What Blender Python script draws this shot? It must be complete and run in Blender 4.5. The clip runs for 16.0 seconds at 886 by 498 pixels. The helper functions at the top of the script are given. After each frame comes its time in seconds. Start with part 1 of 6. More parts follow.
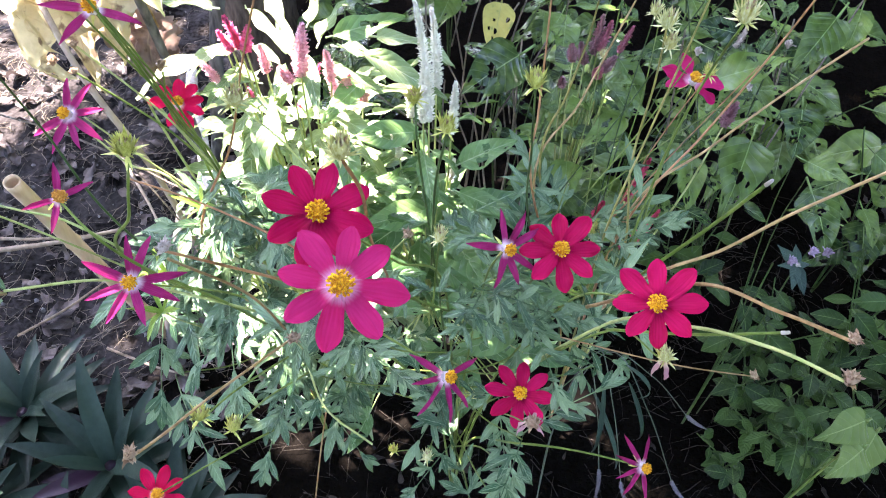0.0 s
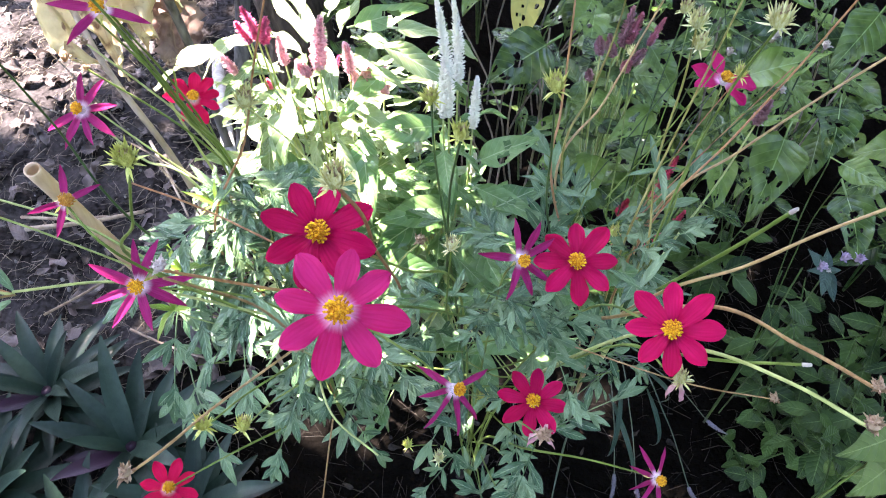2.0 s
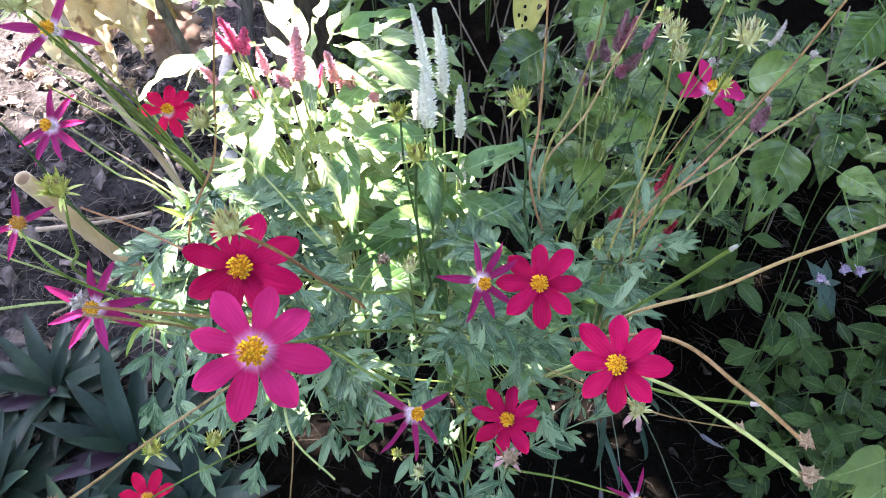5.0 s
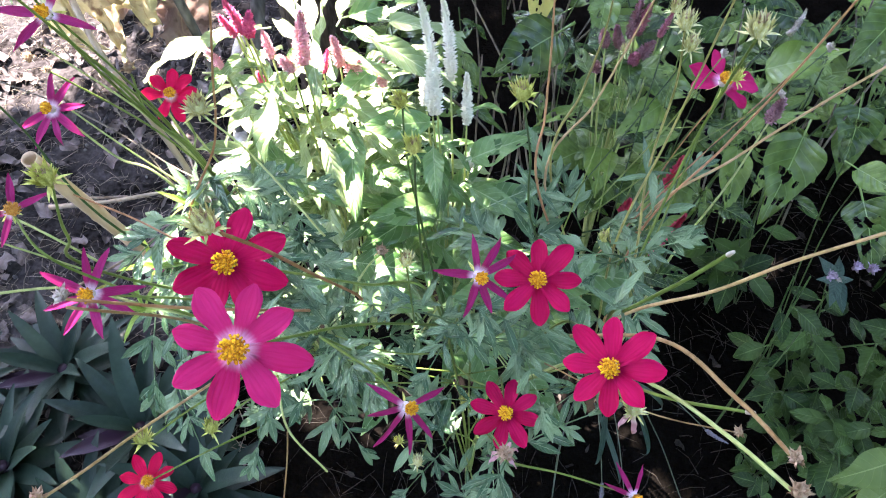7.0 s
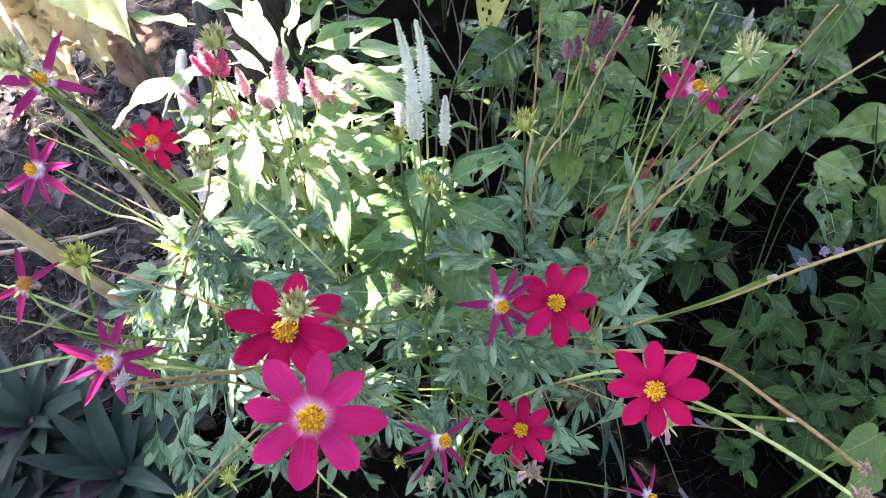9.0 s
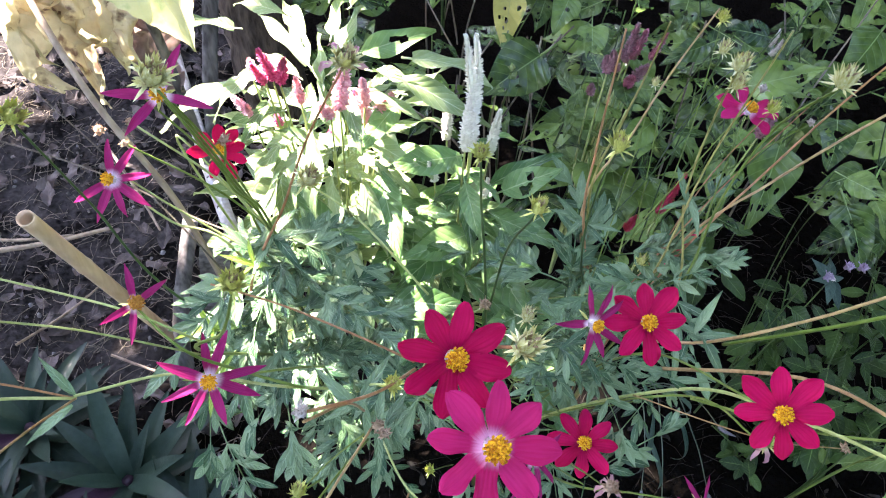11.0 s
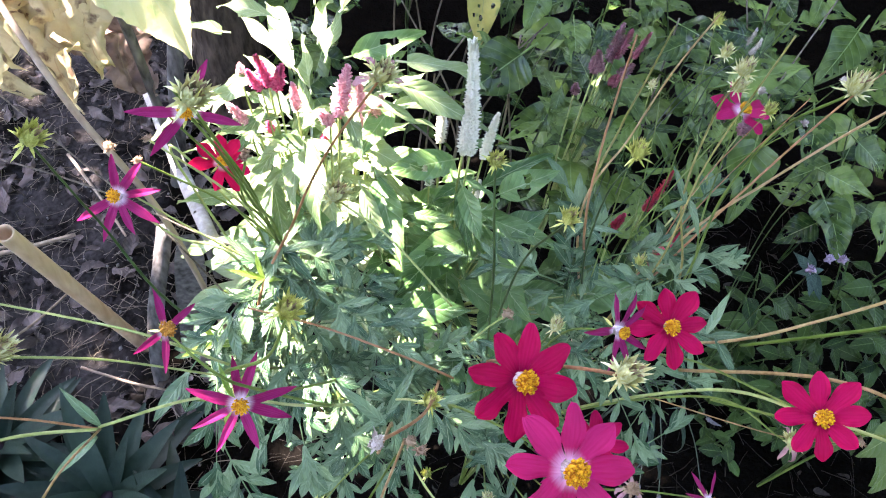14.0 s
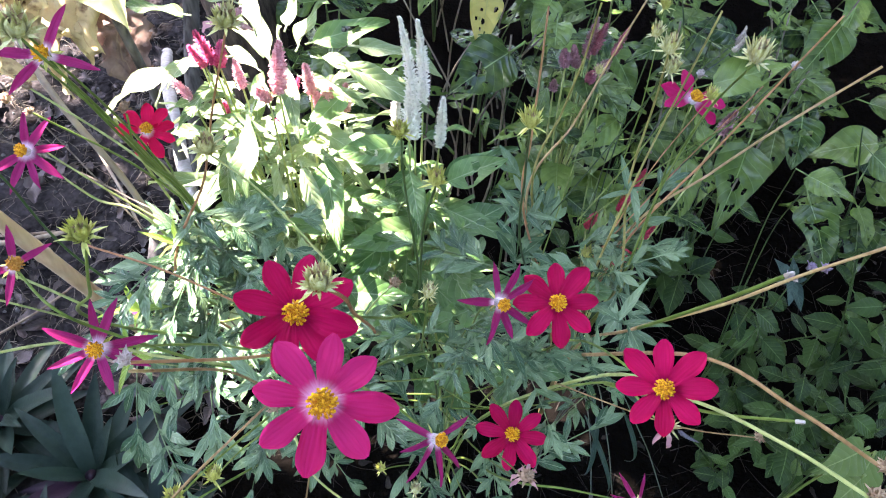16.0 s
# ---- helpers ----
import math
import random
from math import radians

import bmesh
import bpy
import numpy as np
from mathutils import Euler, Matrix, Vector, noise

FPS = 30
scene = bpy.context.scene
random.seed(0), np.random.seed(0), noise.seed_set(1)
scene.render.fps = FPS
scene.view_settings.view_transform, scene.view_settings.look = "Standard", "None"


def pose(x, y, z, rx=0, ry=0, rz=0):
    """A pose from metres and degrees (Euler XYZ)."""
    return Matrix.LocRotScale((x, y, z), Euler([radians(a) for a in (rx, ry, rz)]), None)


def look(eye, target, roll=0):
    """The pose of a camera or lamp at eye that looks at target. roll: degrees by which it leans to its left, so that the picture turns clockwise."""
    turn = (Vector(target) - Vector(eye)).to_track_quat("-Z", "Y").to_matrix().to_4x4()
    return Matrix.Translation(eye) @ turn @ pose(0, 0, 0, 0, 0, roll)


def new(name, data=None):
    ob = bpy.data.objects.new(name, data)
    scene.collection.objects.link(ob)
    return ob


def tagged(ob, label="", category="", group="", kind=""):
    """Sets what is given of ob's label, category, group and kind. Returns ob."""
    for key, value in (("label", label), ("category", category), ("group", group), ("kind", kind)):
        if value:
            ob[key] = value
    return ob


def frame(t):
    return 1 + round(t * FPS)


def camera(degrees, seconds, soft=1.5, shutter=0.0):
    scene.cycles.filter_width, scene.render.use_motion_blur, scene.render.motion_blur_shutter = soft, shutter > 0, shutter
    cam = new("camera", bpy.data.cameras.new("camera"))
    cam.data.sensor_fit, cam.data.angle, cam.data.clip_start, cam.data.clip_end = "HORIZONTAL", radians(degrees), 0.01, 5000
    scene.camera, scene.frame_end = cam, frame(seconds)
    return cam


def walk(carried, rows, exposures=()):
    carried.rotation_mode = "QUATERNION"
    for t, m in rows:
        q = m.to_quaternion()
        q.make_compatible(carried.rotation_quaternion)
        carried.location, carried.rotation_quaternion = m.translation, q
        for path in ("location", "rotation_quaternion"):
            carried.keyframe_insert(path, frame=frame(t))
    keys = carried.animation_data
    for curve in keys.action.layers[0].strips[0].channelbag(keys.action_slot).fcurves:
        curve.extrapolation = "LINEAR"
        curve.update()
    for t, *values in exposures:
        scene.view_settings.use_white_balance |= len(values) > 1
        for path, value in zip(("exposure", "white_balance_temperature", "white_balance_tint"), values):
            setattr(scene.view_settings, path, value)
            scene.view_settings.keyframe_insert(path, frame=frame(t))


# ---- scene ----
cam = camera(62.3, 16.0, 1.1)
PATH = [
    (0, (0.034, -0.029, 1.327), (0.018, 1.204, -0.247), 0.8),
    (0.5, (0.039, -0.015, 1.326), (-0.006, 1.193, -0.267), 0.2),
    (1, (0.043, 0.0, 1.324), (-0.008, 1.191, -0.282), 0.4),
    (1.5, (0.042, -0.001, 1.326), (-0.029, 1.187, -0.281), -0.3),
    (2, (0.046, 0.001, 1.33), (-0.045, 1.182, -0.282), -0.8),
    (2.5, (0.055, 0.003, 1.331), (-0.044, 1.185, -0.279), -1.2),
    (3, (0.053, 0.002, 1.332), (-0.046, 1.187, -0.276), -1.5),
    (3.5, (0.061, 0.011, 1.332), (-0.065, 1.19, -0.278), -2.2),
    (4, (0.075, 0.019, 1.335), (-0.069, 1.186, -0.283), -3.0),
    (4.2, (0.083, 0.022, 1.335), (-0.069, 1.183, -0.286), -3.2),
    (6.3, (0.105, 0.041, 1.33), (-0.089, 1.192, -0.294), -4.7),
    (6.5, (0.107, 0.043, 1.33), (-0.096, 1.178, -0.304), -4.9),
    (7, (0.111, 0.045, 1.331), (-0.097, 1.155, -0.32), -4.5),
    (7.5, (0.099, 0.045, 1.325), (-0.069, 1.152, -0.332), -3.8),
    (8, (0.084, 0.047, 1.334), (-0.017, 1.165, -0.321), -2.5),
    (8.2, (0.078, 0.05, 1.339), (-0.017, 1.168, -0.316), -3.0),
    (10.3, (-0.016, 0.069, 1.366), (0.028, 1.181, -0.295), 0.8),
    (10.5, (-0.03, 0.071, 1.366), (0.019, 1.183, -0.295), 1.2),
    (11, (-0.062, 0.073, 1.367), (0.021, 1.181, -0.296), 3.6),
    (11.5, (-0.086, 0.075, 1.367), (0.021, 1.193, -0.288), 4.1),
    (12, (-0.114, 0.083, 1.368), (0.054, 1.187, -0.292), 6.2),
    (12.5, (-0.143, 0.087, 1.369), (0.086, 1.181, -0.29), 8.6),
    (13, (-0.16, 0.089, 1.371), (0.11, 1.17, -0.29), 10.4),
    (13.5, (-0.149, 0.095, 1.37), (0.126, 1.157, -0.302), 10.6),
    (14, (-0.122, 0.093, 1.368), (0.102, 1.173, -0.301), 8.3),
    (14.5, (-0.079, 0.084, 1.358), (0.095, 1.193, -0.297), 5.9),
    (15, (-0.036, 0.076, 1.344), (0.094, 1.199, -0.306), 4.2),
    (15.5, (0.0, 0.066, 1.34), (0.073, 1.217, -0.293), 3.0),
    (16, (0.029, 0.051, 1.34), (0.056, 1.202, -0.295), 2.2),
]
EXPOSURES = [(0, 4.93, 6600, 25), (4, 4.87, 6560, 24), (8, 4.82, 6540, 23), (11, 4.70, 6620, 24), (16, 4.72, 6560, 25)]
walk(cam, [(t, look(eye, target, roll)) for t, eye, target, roll in PATH], EXPOSURES)

# ---- world, sun ----
TO_SUN = Vector((-0.45, 0.35, 0.82)).normalized()
world = bpy.data.worlds.new("sky")
scene.world = world
world.use_nodes = True
wn = world.node_tree
sky = wn.nodes.new("ShaderNodeTexSky")
sky.sky_type, sky.sun_disc = "NISHITA", False
sky.sun_elevation = math.asin(TO_SUN.z)
sky.sun_rotation = math.atan2(TO_SUN.x, TO_SUN.y)
wn.links.new(sky.outputs[0], wn.nodes["Background"].inputs[0])
wn.nodes["Background"].inputs[1].default_value = 0.11
sun_data = bpy.data.lights.new("sun", "SUN")
sun_data.energy, sun_data.angle, sun_data.color = 3.5, radians(0.55), (1.0, 0.95, 0.87)
sun = new("sun", sun_data)
sun.matrix_world = look(TO_SUN * 20, (0, 0, 0))


# ---- materials ----
def nodes_of(name):
    m = bpy.data.materials.new(name)
    m.use_nodes = True
    t = m.node_tree
    return m, t, t.nodes["Principled BSDF"], t.nodes["Material Output"]


def math_node(t, op, a, b=None, clamp=False):
    n = t.nodes.new("ShaderNodeMath")
    n.operation, n.use_clamp = op, clamp
    for i, v in enumerate((a, b)):
        if v is None:
            continue
        if isinstance(v, (int, float)):
            n.inputs[i].default_value = v
        else:
            t.links.new(v, n.inputs[i])
    return n.outputs[0]


def mix_color(t, fac, a, b):
    n = t.nodes.new("ShaderNodeMix")
    n.data_type = "RGBA"
    for s, v in ((n.inputs[0], fac), (n.inputs[6], a), (n.inputs[7], b)):
        if isinstance(v, (int, float)):
            s.default_value = v
        elif isinstance(v, tuple):
            s.default_value = (*v, 1)
        else:
            t.links.new(v, s)
    return n.outputs[2]


def noise_node(t, scale, detail=4.0, coord="Object"):
    c = t.nodes.new("ShaderNodeTexCoord")
    n = t.nodes.new("ShaderNodeTexNoise")
    n.inputs["Scale"].default_value, n.inputs["Detail"].default_value = scale, detail
    t.links.new(c.outputs[coord], n.inputs["Vector"])
    return n.outputs[0]


def ramp(t, fac, lo, hi):
    n = t.nodes.new("ShaderNodeMapRange")
    n.inputs[1].default_value, n.inputs[2].default_value = lo, hi
    t.links.new(fac, n.inputs[0])
    return n.outputs[0]


def uv_axes(t):
    c = t.nodes.new("ShaderNodeTexCoord")
    s = t.nodes.new("ShaderNodeSeparateXYZ")
    t.links.new(c.outputs["UV"], s.inputs[0])
    return s.outputs[0], s.outputs[1]


def finish_leaf(t, bsdf, out, color, rough, gloss, thin, bump_from, bump=0.3, depth=0.002):
    bsdf.inputs["Roughness"].default_value = rough
    bsdf.inputs["Specular IOR Level"].default_value = gloss
    t.links.new(color, bsdf.inputs["Base Color"])
    b = t.nodes.new("ShaderNodeBump")
    b.inputs["Strength"].default_value, b.inputs["Distance"].default_value = bump, depth
    t.links.new(bump_from, b.inputs["Height"])
    t.links.new(b.outputs[0], bsdf.inputs["Normal"])
    tr = t.nodes.new("ShaderNodeBsdfTranslucent")
    t.links.new(color, tr.inputs[0])
    t.links.new(b.outputs[0], tr.inputs["Normal"])
    mx = t.nodes.new("ShaderNodeMixShader")
    mx.inputs[0].default_value = thin
    t.links.new(bsdf.outputs[0], mx.inputs[1])
    t.links.new(tr.outputs[0], mx.inputs[2])
    t.links.new(mx.outputs[0], out.inputs[0])


def leaf_material(name, dark, light, vein, rough=0.45, gloss=0.5, thin=0.25, ribs=9, blotch=None, vein_w=0.035, side_w=0.22):
    """A leaf: tone by noise and by leaf, a paler midrib and side veins, thin enough to let some light through."""
    m, t, bsdf, out = nodes_of(name)
    u, v = uv_axes(t)
    info = t.nodes.new("ShaderNodeObjectInfo")
    geo = t.nodes.new("ShaderNodeNewGeometry")
    pick = math_node(t, "FRACT", math_node(t, "ADD", info.outputs["Random"], geo.outputs["Random Per Island"]))
    tone = math_node(t, "ADD", math_node(t, "MULTIPLY", noise_node(t, 60, 5), 0.6), math_node(t, "MULTIPLY", pick, 0.55))
    col = mix_color(t, ramp(t, tone, 0.30, 0.85), dark, light)
    if blotch:
        col = mix_color(t, ramp(t, noise_node(t, 35, 6), 0.56, 0.66), col, blotch)
    off = math_node(t, "ABSOLUTE", math_node(t, "SUBTRACT", u, 0.5))
    mid = math_node(t, "LESS_THAN", off, vein_w)
    wave = math_node(t, "ABSOLUTE", math_node(t, "SINE", math_node(t, "MULTIPLY", math_node(t, "SUBTRACT", v, math_node(t, "MULTIPLY", off, 0.45)), ribs * math.pi)))
    side = math_node(t, "LESS_THAN", wave, 0.13)
    lines = math_node(t, "MAXIMUM", math_node(t, "MULTIPLY", mid, 0.75), math_node(t, "MULTIPLY", side, side_w))
    col = mix_color(t, lines, col, vein)
    relief = math_node(t, "ADD", math_node(t, "MULTIPLY", wave, 0.7), math_node(t, "MULTIPLY", noise_node(t, 240, 3), 0.5))
    finish_leaf(t, bsdf, out, col, rough, gloss, thin, relief, 0.5, 0.0015)
    return m


def petal_material(name, base, tip, throat, reach):
    m, t, bsdf, out = nodes_of(name)
    u, v = uv_axes(t)
    streak = t.nodes.new("ShaderNodeTexNoise")
    streak.inputs["Scale"].default_value = 14
    mp = t.nodes.new("ShaderNodeMapping")
    mp.inputs["Scale"].default_value = (0.7, 0.10, 1)
    c = t.nodes.new("ShaderNodeTexCoord")
    t.links.new(c.outputs["UV"], mp.inputs[0])
    t.links.new(mp.outputs[0], streak.inputs["Vector"])
    info = t.nodes.new("ShaderNodeObjectInfo")
    f = math_node(t, "ADD", math_node(t, "MULTIPLY", streak.outputs[0], 0.8), math_node(t, "MULTIPLY", info.outputs["Random"], 0.3))
    col = mix_color(t, ramp(t, f, 0.2, 0.95), base, tip)
    fade = t.nodes.new("ShaderNodeMapRange")
    fade.interpolation_type = "SMOOTHSTEP"
    fade.inputs[1].default_value, fade.inputs[2].default_value = reach, 0.02
    t.links.new(math_node(t, "ADD", v, math_node(t, "MULTIPLY", streak.outputs[0], 0.12)), fade.inputs[0])
    col = mix_color(t, fade.outputs[0], col, throat)
    ridges = math_node(t, "ABSOLUTE", math_node(t, "SINE", math_node(t, "MULTIPLY", u, 5 * math.pi)))
    finish_leaf(t, bsdf, out, col, 0.55, 0.08, 0.18, math_node(t, "ADD", ridges, math_node(t, "MULTIPLY", streak.outputs[0], 0.8)), 0.26, 0.0006)
    return m


def plain_material(name, dark, light, scale, rough=0.7, bump=0.4, depth=0.002, lo=0.3, hi=0.7, fine=4.0, gloss=0.12, stretch=None):
    """Two tones at two scales of noise, with relief."""
    m, t, bsdf, out = nodes_of(name)
    c = t.nodes.new("ShaderNodeTexCoord")
    mp = t.nodes.new("ShaderNodeMapping")
    mp.inputs["Scale"].default_value = stretch or (1, 1, 1)
    t.links.new(c.outputs["Object"], mp.inputs[0])
    ns = []
    for k in (1.0, fine):
        n = t.nodes.new("ShaderNodeTexNoise")
        n.inputs["Scale"].default_value, n.inputs["Detail"].default_value = scale * k, 6
        t.links.new(mp.outputs[0], n.inputs["Vector"])
        ns.append(n.outputs[0])
    info = t.nodes.new("ShaderNodeObjectInfo")
    geo = t.nodes.new("ShaderNodeNewGeometry")
    pick = math_node(t, "FRACT", math_node(t, "ADD", info.outputs["Random"], geo.outputs["Random Per Island"]))
    f = math_node(t, "ADD", math_node(t, "ADD", math_node(t, "MULTIPLY", ns[0], 0.55), math_node(t, "MULTIPLY", ns[1], 0.45)), math_node(t, "MULTIPLY", math_node(t, "SUBTRACT", pick, 0.5), 0.25))
    t.links.new(mix_color(t, ramp(t, f, lo, hi), dark, light), bsdf.inputs["Base Color"])
    bsdf.inputs["Roughness"].default_value = rough
    bsdf.inputs["Specular IOR Level"].default_value = gloss
    b = t.nodes.new("ShaderNodeBump")
    b.inputs["Strength"].default_value, b.inputs["Distance"].default_value = bump, depth
    t.links.new(f, b.inputs["Height"])
    t.links.new(b.outputs[0], bsdf.inputs["Normal"])
    return m


def spike_material(name, low, high, thin=0.3):
    """Papery bracts of a flower spike, each of its own tone."""
    m, t, bsdf, out = nodes_of(name)
    geo = t.nodes.new("ShaderNodeNewGeometry")
    f = math_node(t, "ADD", math_node(t, "MULTIPLY", geo.outputs["Random Per Island"], 0.7), math_node(t, "MULTIPLY", noise_node(t, 160, 4), 0.4))
    finish_leaf(t, bsdf, out, mix_color(t, ramp(t, f, 0.1, 0.95), low, high), 0.55, 0.2, thin, noise_node(t, 500, 2), 0.3, 0.0005)
    return m


COSMOS_LEAF = leaf_material("cosmos_leaf", (0.031, 0.080, 0.032), (0.155, 0.238, 0.112), (0.20, 0.30, 0.14), 0.25, 0.46, 0.10, 7, vein_w=0.025, side_w=0.04)
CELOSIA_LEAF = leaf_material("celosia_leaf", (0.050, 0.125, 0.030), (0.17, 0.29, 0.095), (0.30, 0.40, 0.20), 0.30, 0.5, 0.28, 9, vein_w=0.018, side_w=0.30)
# Lighter copy of the celosia leaf; full sun is put into its colour.
SUNLIT_CELOSIA = leaf_material("sunlit_celosia_leaf", (0.12, 0.195, 0.07), (0.33, 0.405, 0.205), (0.46, 0.52, 0.34), 0.32, 0.4, 0.32, 9, vein_w=0.018, side_w=0.35)
WEED_LEAF = leaf_material("weed_leaf", (0.012, 0.034, 0.006), (0.112, 0.180, 0.036), (0.17, 0.26, 0.08), 0.25, 0.33, 0.10, 8, vein_w=0.012)
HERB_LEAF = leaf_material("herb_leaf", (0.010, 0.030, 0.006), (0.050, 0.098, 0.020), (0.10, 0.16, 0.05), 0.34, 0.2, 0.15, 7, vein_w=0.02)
FRESH_LEAF = leaf_material("fresh_leaf", (0.13, 0.24, 0.03), (0.26, 0.38, 0.06), (0.34, 0.44, 0.12), 0.4, 0.3, 0.35, 7, vein_w=0.03, side_w=0.05)
YOUNG_LEAF = leaf_material("young_leaf", (0.05, 0.09, 0.020), (0.11, 0.165, 0.040), (0.20, 0.26, 0.09), 0.45, 0.2, 0.2, 7, vein_w=0.02)
SWORD_LEAF = leaf_material("sword_leaf", (0.006, 0.016, 0.010), (0.022, 0.044, 0.028), (0.02, 0.03, 0.025), 0.40, 0.16, 0.05, 0.01, vein_w=0.01)
SWORD_PURPLE = leaf_material("sword_purple", (0.014, 0.006, 0.014), (0.032, 0.012, 0.026), (0.03, 0.014, 0.026), 0.4, 0.3, 0.04, 0.01, vein_w=0.01)
MINT_LEAF = leaf_material("mint_leaf", (0.016, 0.040, 0.028), (0.040, 0.075, 0.055), (0.06, 0.10, 0.075), 0.45, 0.25, 0.1, 7, vein_w=0.02)
SPOTTED_LEAF = leaf_material("spotted_leaf", (0.36, 0.30, 0.06), (0.50, 0.44, 0.11), (0.3, 0.32, 0.1), 0.5, 0.3, 0.3, 8, (0.20, 0.24, 0.06), 0.012)
YELLOW_LEAF = leaf_material("yellow_leaf", (0.54, 0.52, 0.24), (0.70, 0.68, 0.40), (0.50, 0.52, 0.28), 0.5, 0.3, 0.3, 8, (0.36, 0.42, 0.17), 0.012)
WITHERED = leaf_material("withered_leaf", (0.38, 0.29, 0.15), (0.72, 0.63, 0.38), (0.52, 0.38, 0.22), 0.6, 0.2, 0.42, 6, (0.20, 0.13, 0.085), 0.012)
PINK_DRY = leaf_material("dry_pink_leaf", (0.14, 0.085, 0.07), (0.40, 0.29, 0.24), (0.36, 0.27, 0.2), 0.65, 0.2, 0.2, 6, (0.12, 0.075, 0.06), 0.012)
BROWN_LEAF = leaf_material("brown_leaf", (0.010, 0.0075, 0.0075), (0.13, 0.10, 0.09), (0.13, 0.1, 0.08), 0.65, 0.3, 0.1, 7, (0.08, 0.06, 0.05), 0.012)
CRIMSON = petal_material("crimson_petal", (0.285, 0.0012, 0.029), (0.53, 0.0065, 0.088), (0.26, 0.004, 0.045), 0.3)
MAGENTA = petal_material("magenta_petal", (0.37, 0.005, 0.064), (0.51, 0.024, 0.142), (0.78, 0.42, 0.62), 0.30)
PURPLE = petal_material("purple_petal", (0.21, 0.006, 0.062), (0.36, 0.030, 0.140), (0.86, 0.70, 0.80), 0.26)
SCARLET = petal_material("scarlet_petal", (0.45, 0.0025, 0.034), (0.59, 0.0075, 0.070), (0.80, 0.45, 0.50), 0.24)
FLORET = plain_material("disc_floret", (0.42, 0.12, 0.004), (0.86, 0.46, 0.02), 900, 0.6, 0.3, 0.0005, 0.36, 0.60)
PALE_TUBE = plain_material("floret_tube", (0.50, 0.40, 0.42), (0.80, 0.74, 0.74), 300, 0.6, 0.3, 0.0005)
RUSTY = plain_material("rusty_floret", (0.34, 0.13, 0.02), (0.62, 0.32, 0.06), 300, 0.7, 0.3, 0.0005)
GREEN_STEM = plain_material("green_stem", (0.075, 0.12, 0.02), (0.18, 0.235, 0.055), 40, 0.5, 0.25, 0.0008, stretch=(1, 1, 0.3))
OLIVE_STEM = plain_material("olive_stem", (0.13, 0.12, 0.025), (0.30, 0.27, 0.085), 45, 0.5, 0.25, 0.0008)
DARK_STEM = plain_material("dark_green_stem", (0.022, 0.050, 0.014), (0.070, 0.110, 0.034), 40, 0.5, 0.25, 0.0008, stretch=(1, 1, 0.3))
TAN_STEM = plain_material("tan_stem", (0.20, 0.118, 0.050), (0.42, 0.285, 0.135), 50, 0.6, 0.35, 0.0008)
RED_STEM = plain_material("reddish_stem", (0.224, 0.105, 0.049), (0.406, 0.21, 0.098), 50, 0.6, 0.3, 0.0008)
PALE_STEM = plain_material("pale_stem", (0.224, 0.28, 0.084), (0.434, 0.462, 0.182), 45, 0.5, 0.25, 0.0008)
BRACT = plain_material("bract", (0.391, 0.396, 0.070), (0.800, 0.800, 0.300), 220, 0.6, 0.3, 0.0006)
PALE_BRACT = plain_material("pale_bract", (0.500, 0.456, 0.132), (0.800, 0.800, 0.506), 220, 0.6, 0.3, 0.0006)
DRY_HEAD = spike_material("dry_head", (0.20, 0.11, 0.06), (0.60, 0.44, 0.30))
FLUFF = spike_material("fluff", (0.36, 0.28, 0.24), (0.70, 0.64, 0.58))
PINK_SPIKE = spike_material("pink_spike", (0.60, 0.20, 0.26), (0.92, 0.68, 0.68))
ROSE_DULL = spike_material("dull_rose_spike", (0.24, 0.05, 0.08), (0.66, 0.26, 0.32))
RED_SPIKE = spike_material("red_spike", (0.30, 0.010, 0.04), (0.60, 0.07, 0.12))
ROSE_SPIKE = spike_material("rose_spike", (0.48, 0.03, 0.14), (0.80, 0.24, 0.38))
MAUVE_SPIKE = spike_material("mauve_spike", (0.20, 0.075, 0.095), (0.52, 0.30, 0.32))
WHITE_SPIKE = spike_material("white_spike", (0.72, 0.69, 0.58), (0.93, 0.90, 0.80), 0.15)
LILAC = plain_material("lilac_flower", (0.22, 0.15, 0.22), (0.42, 0.34, 0.42), 160, 0.7, 0.3, 0.0006)


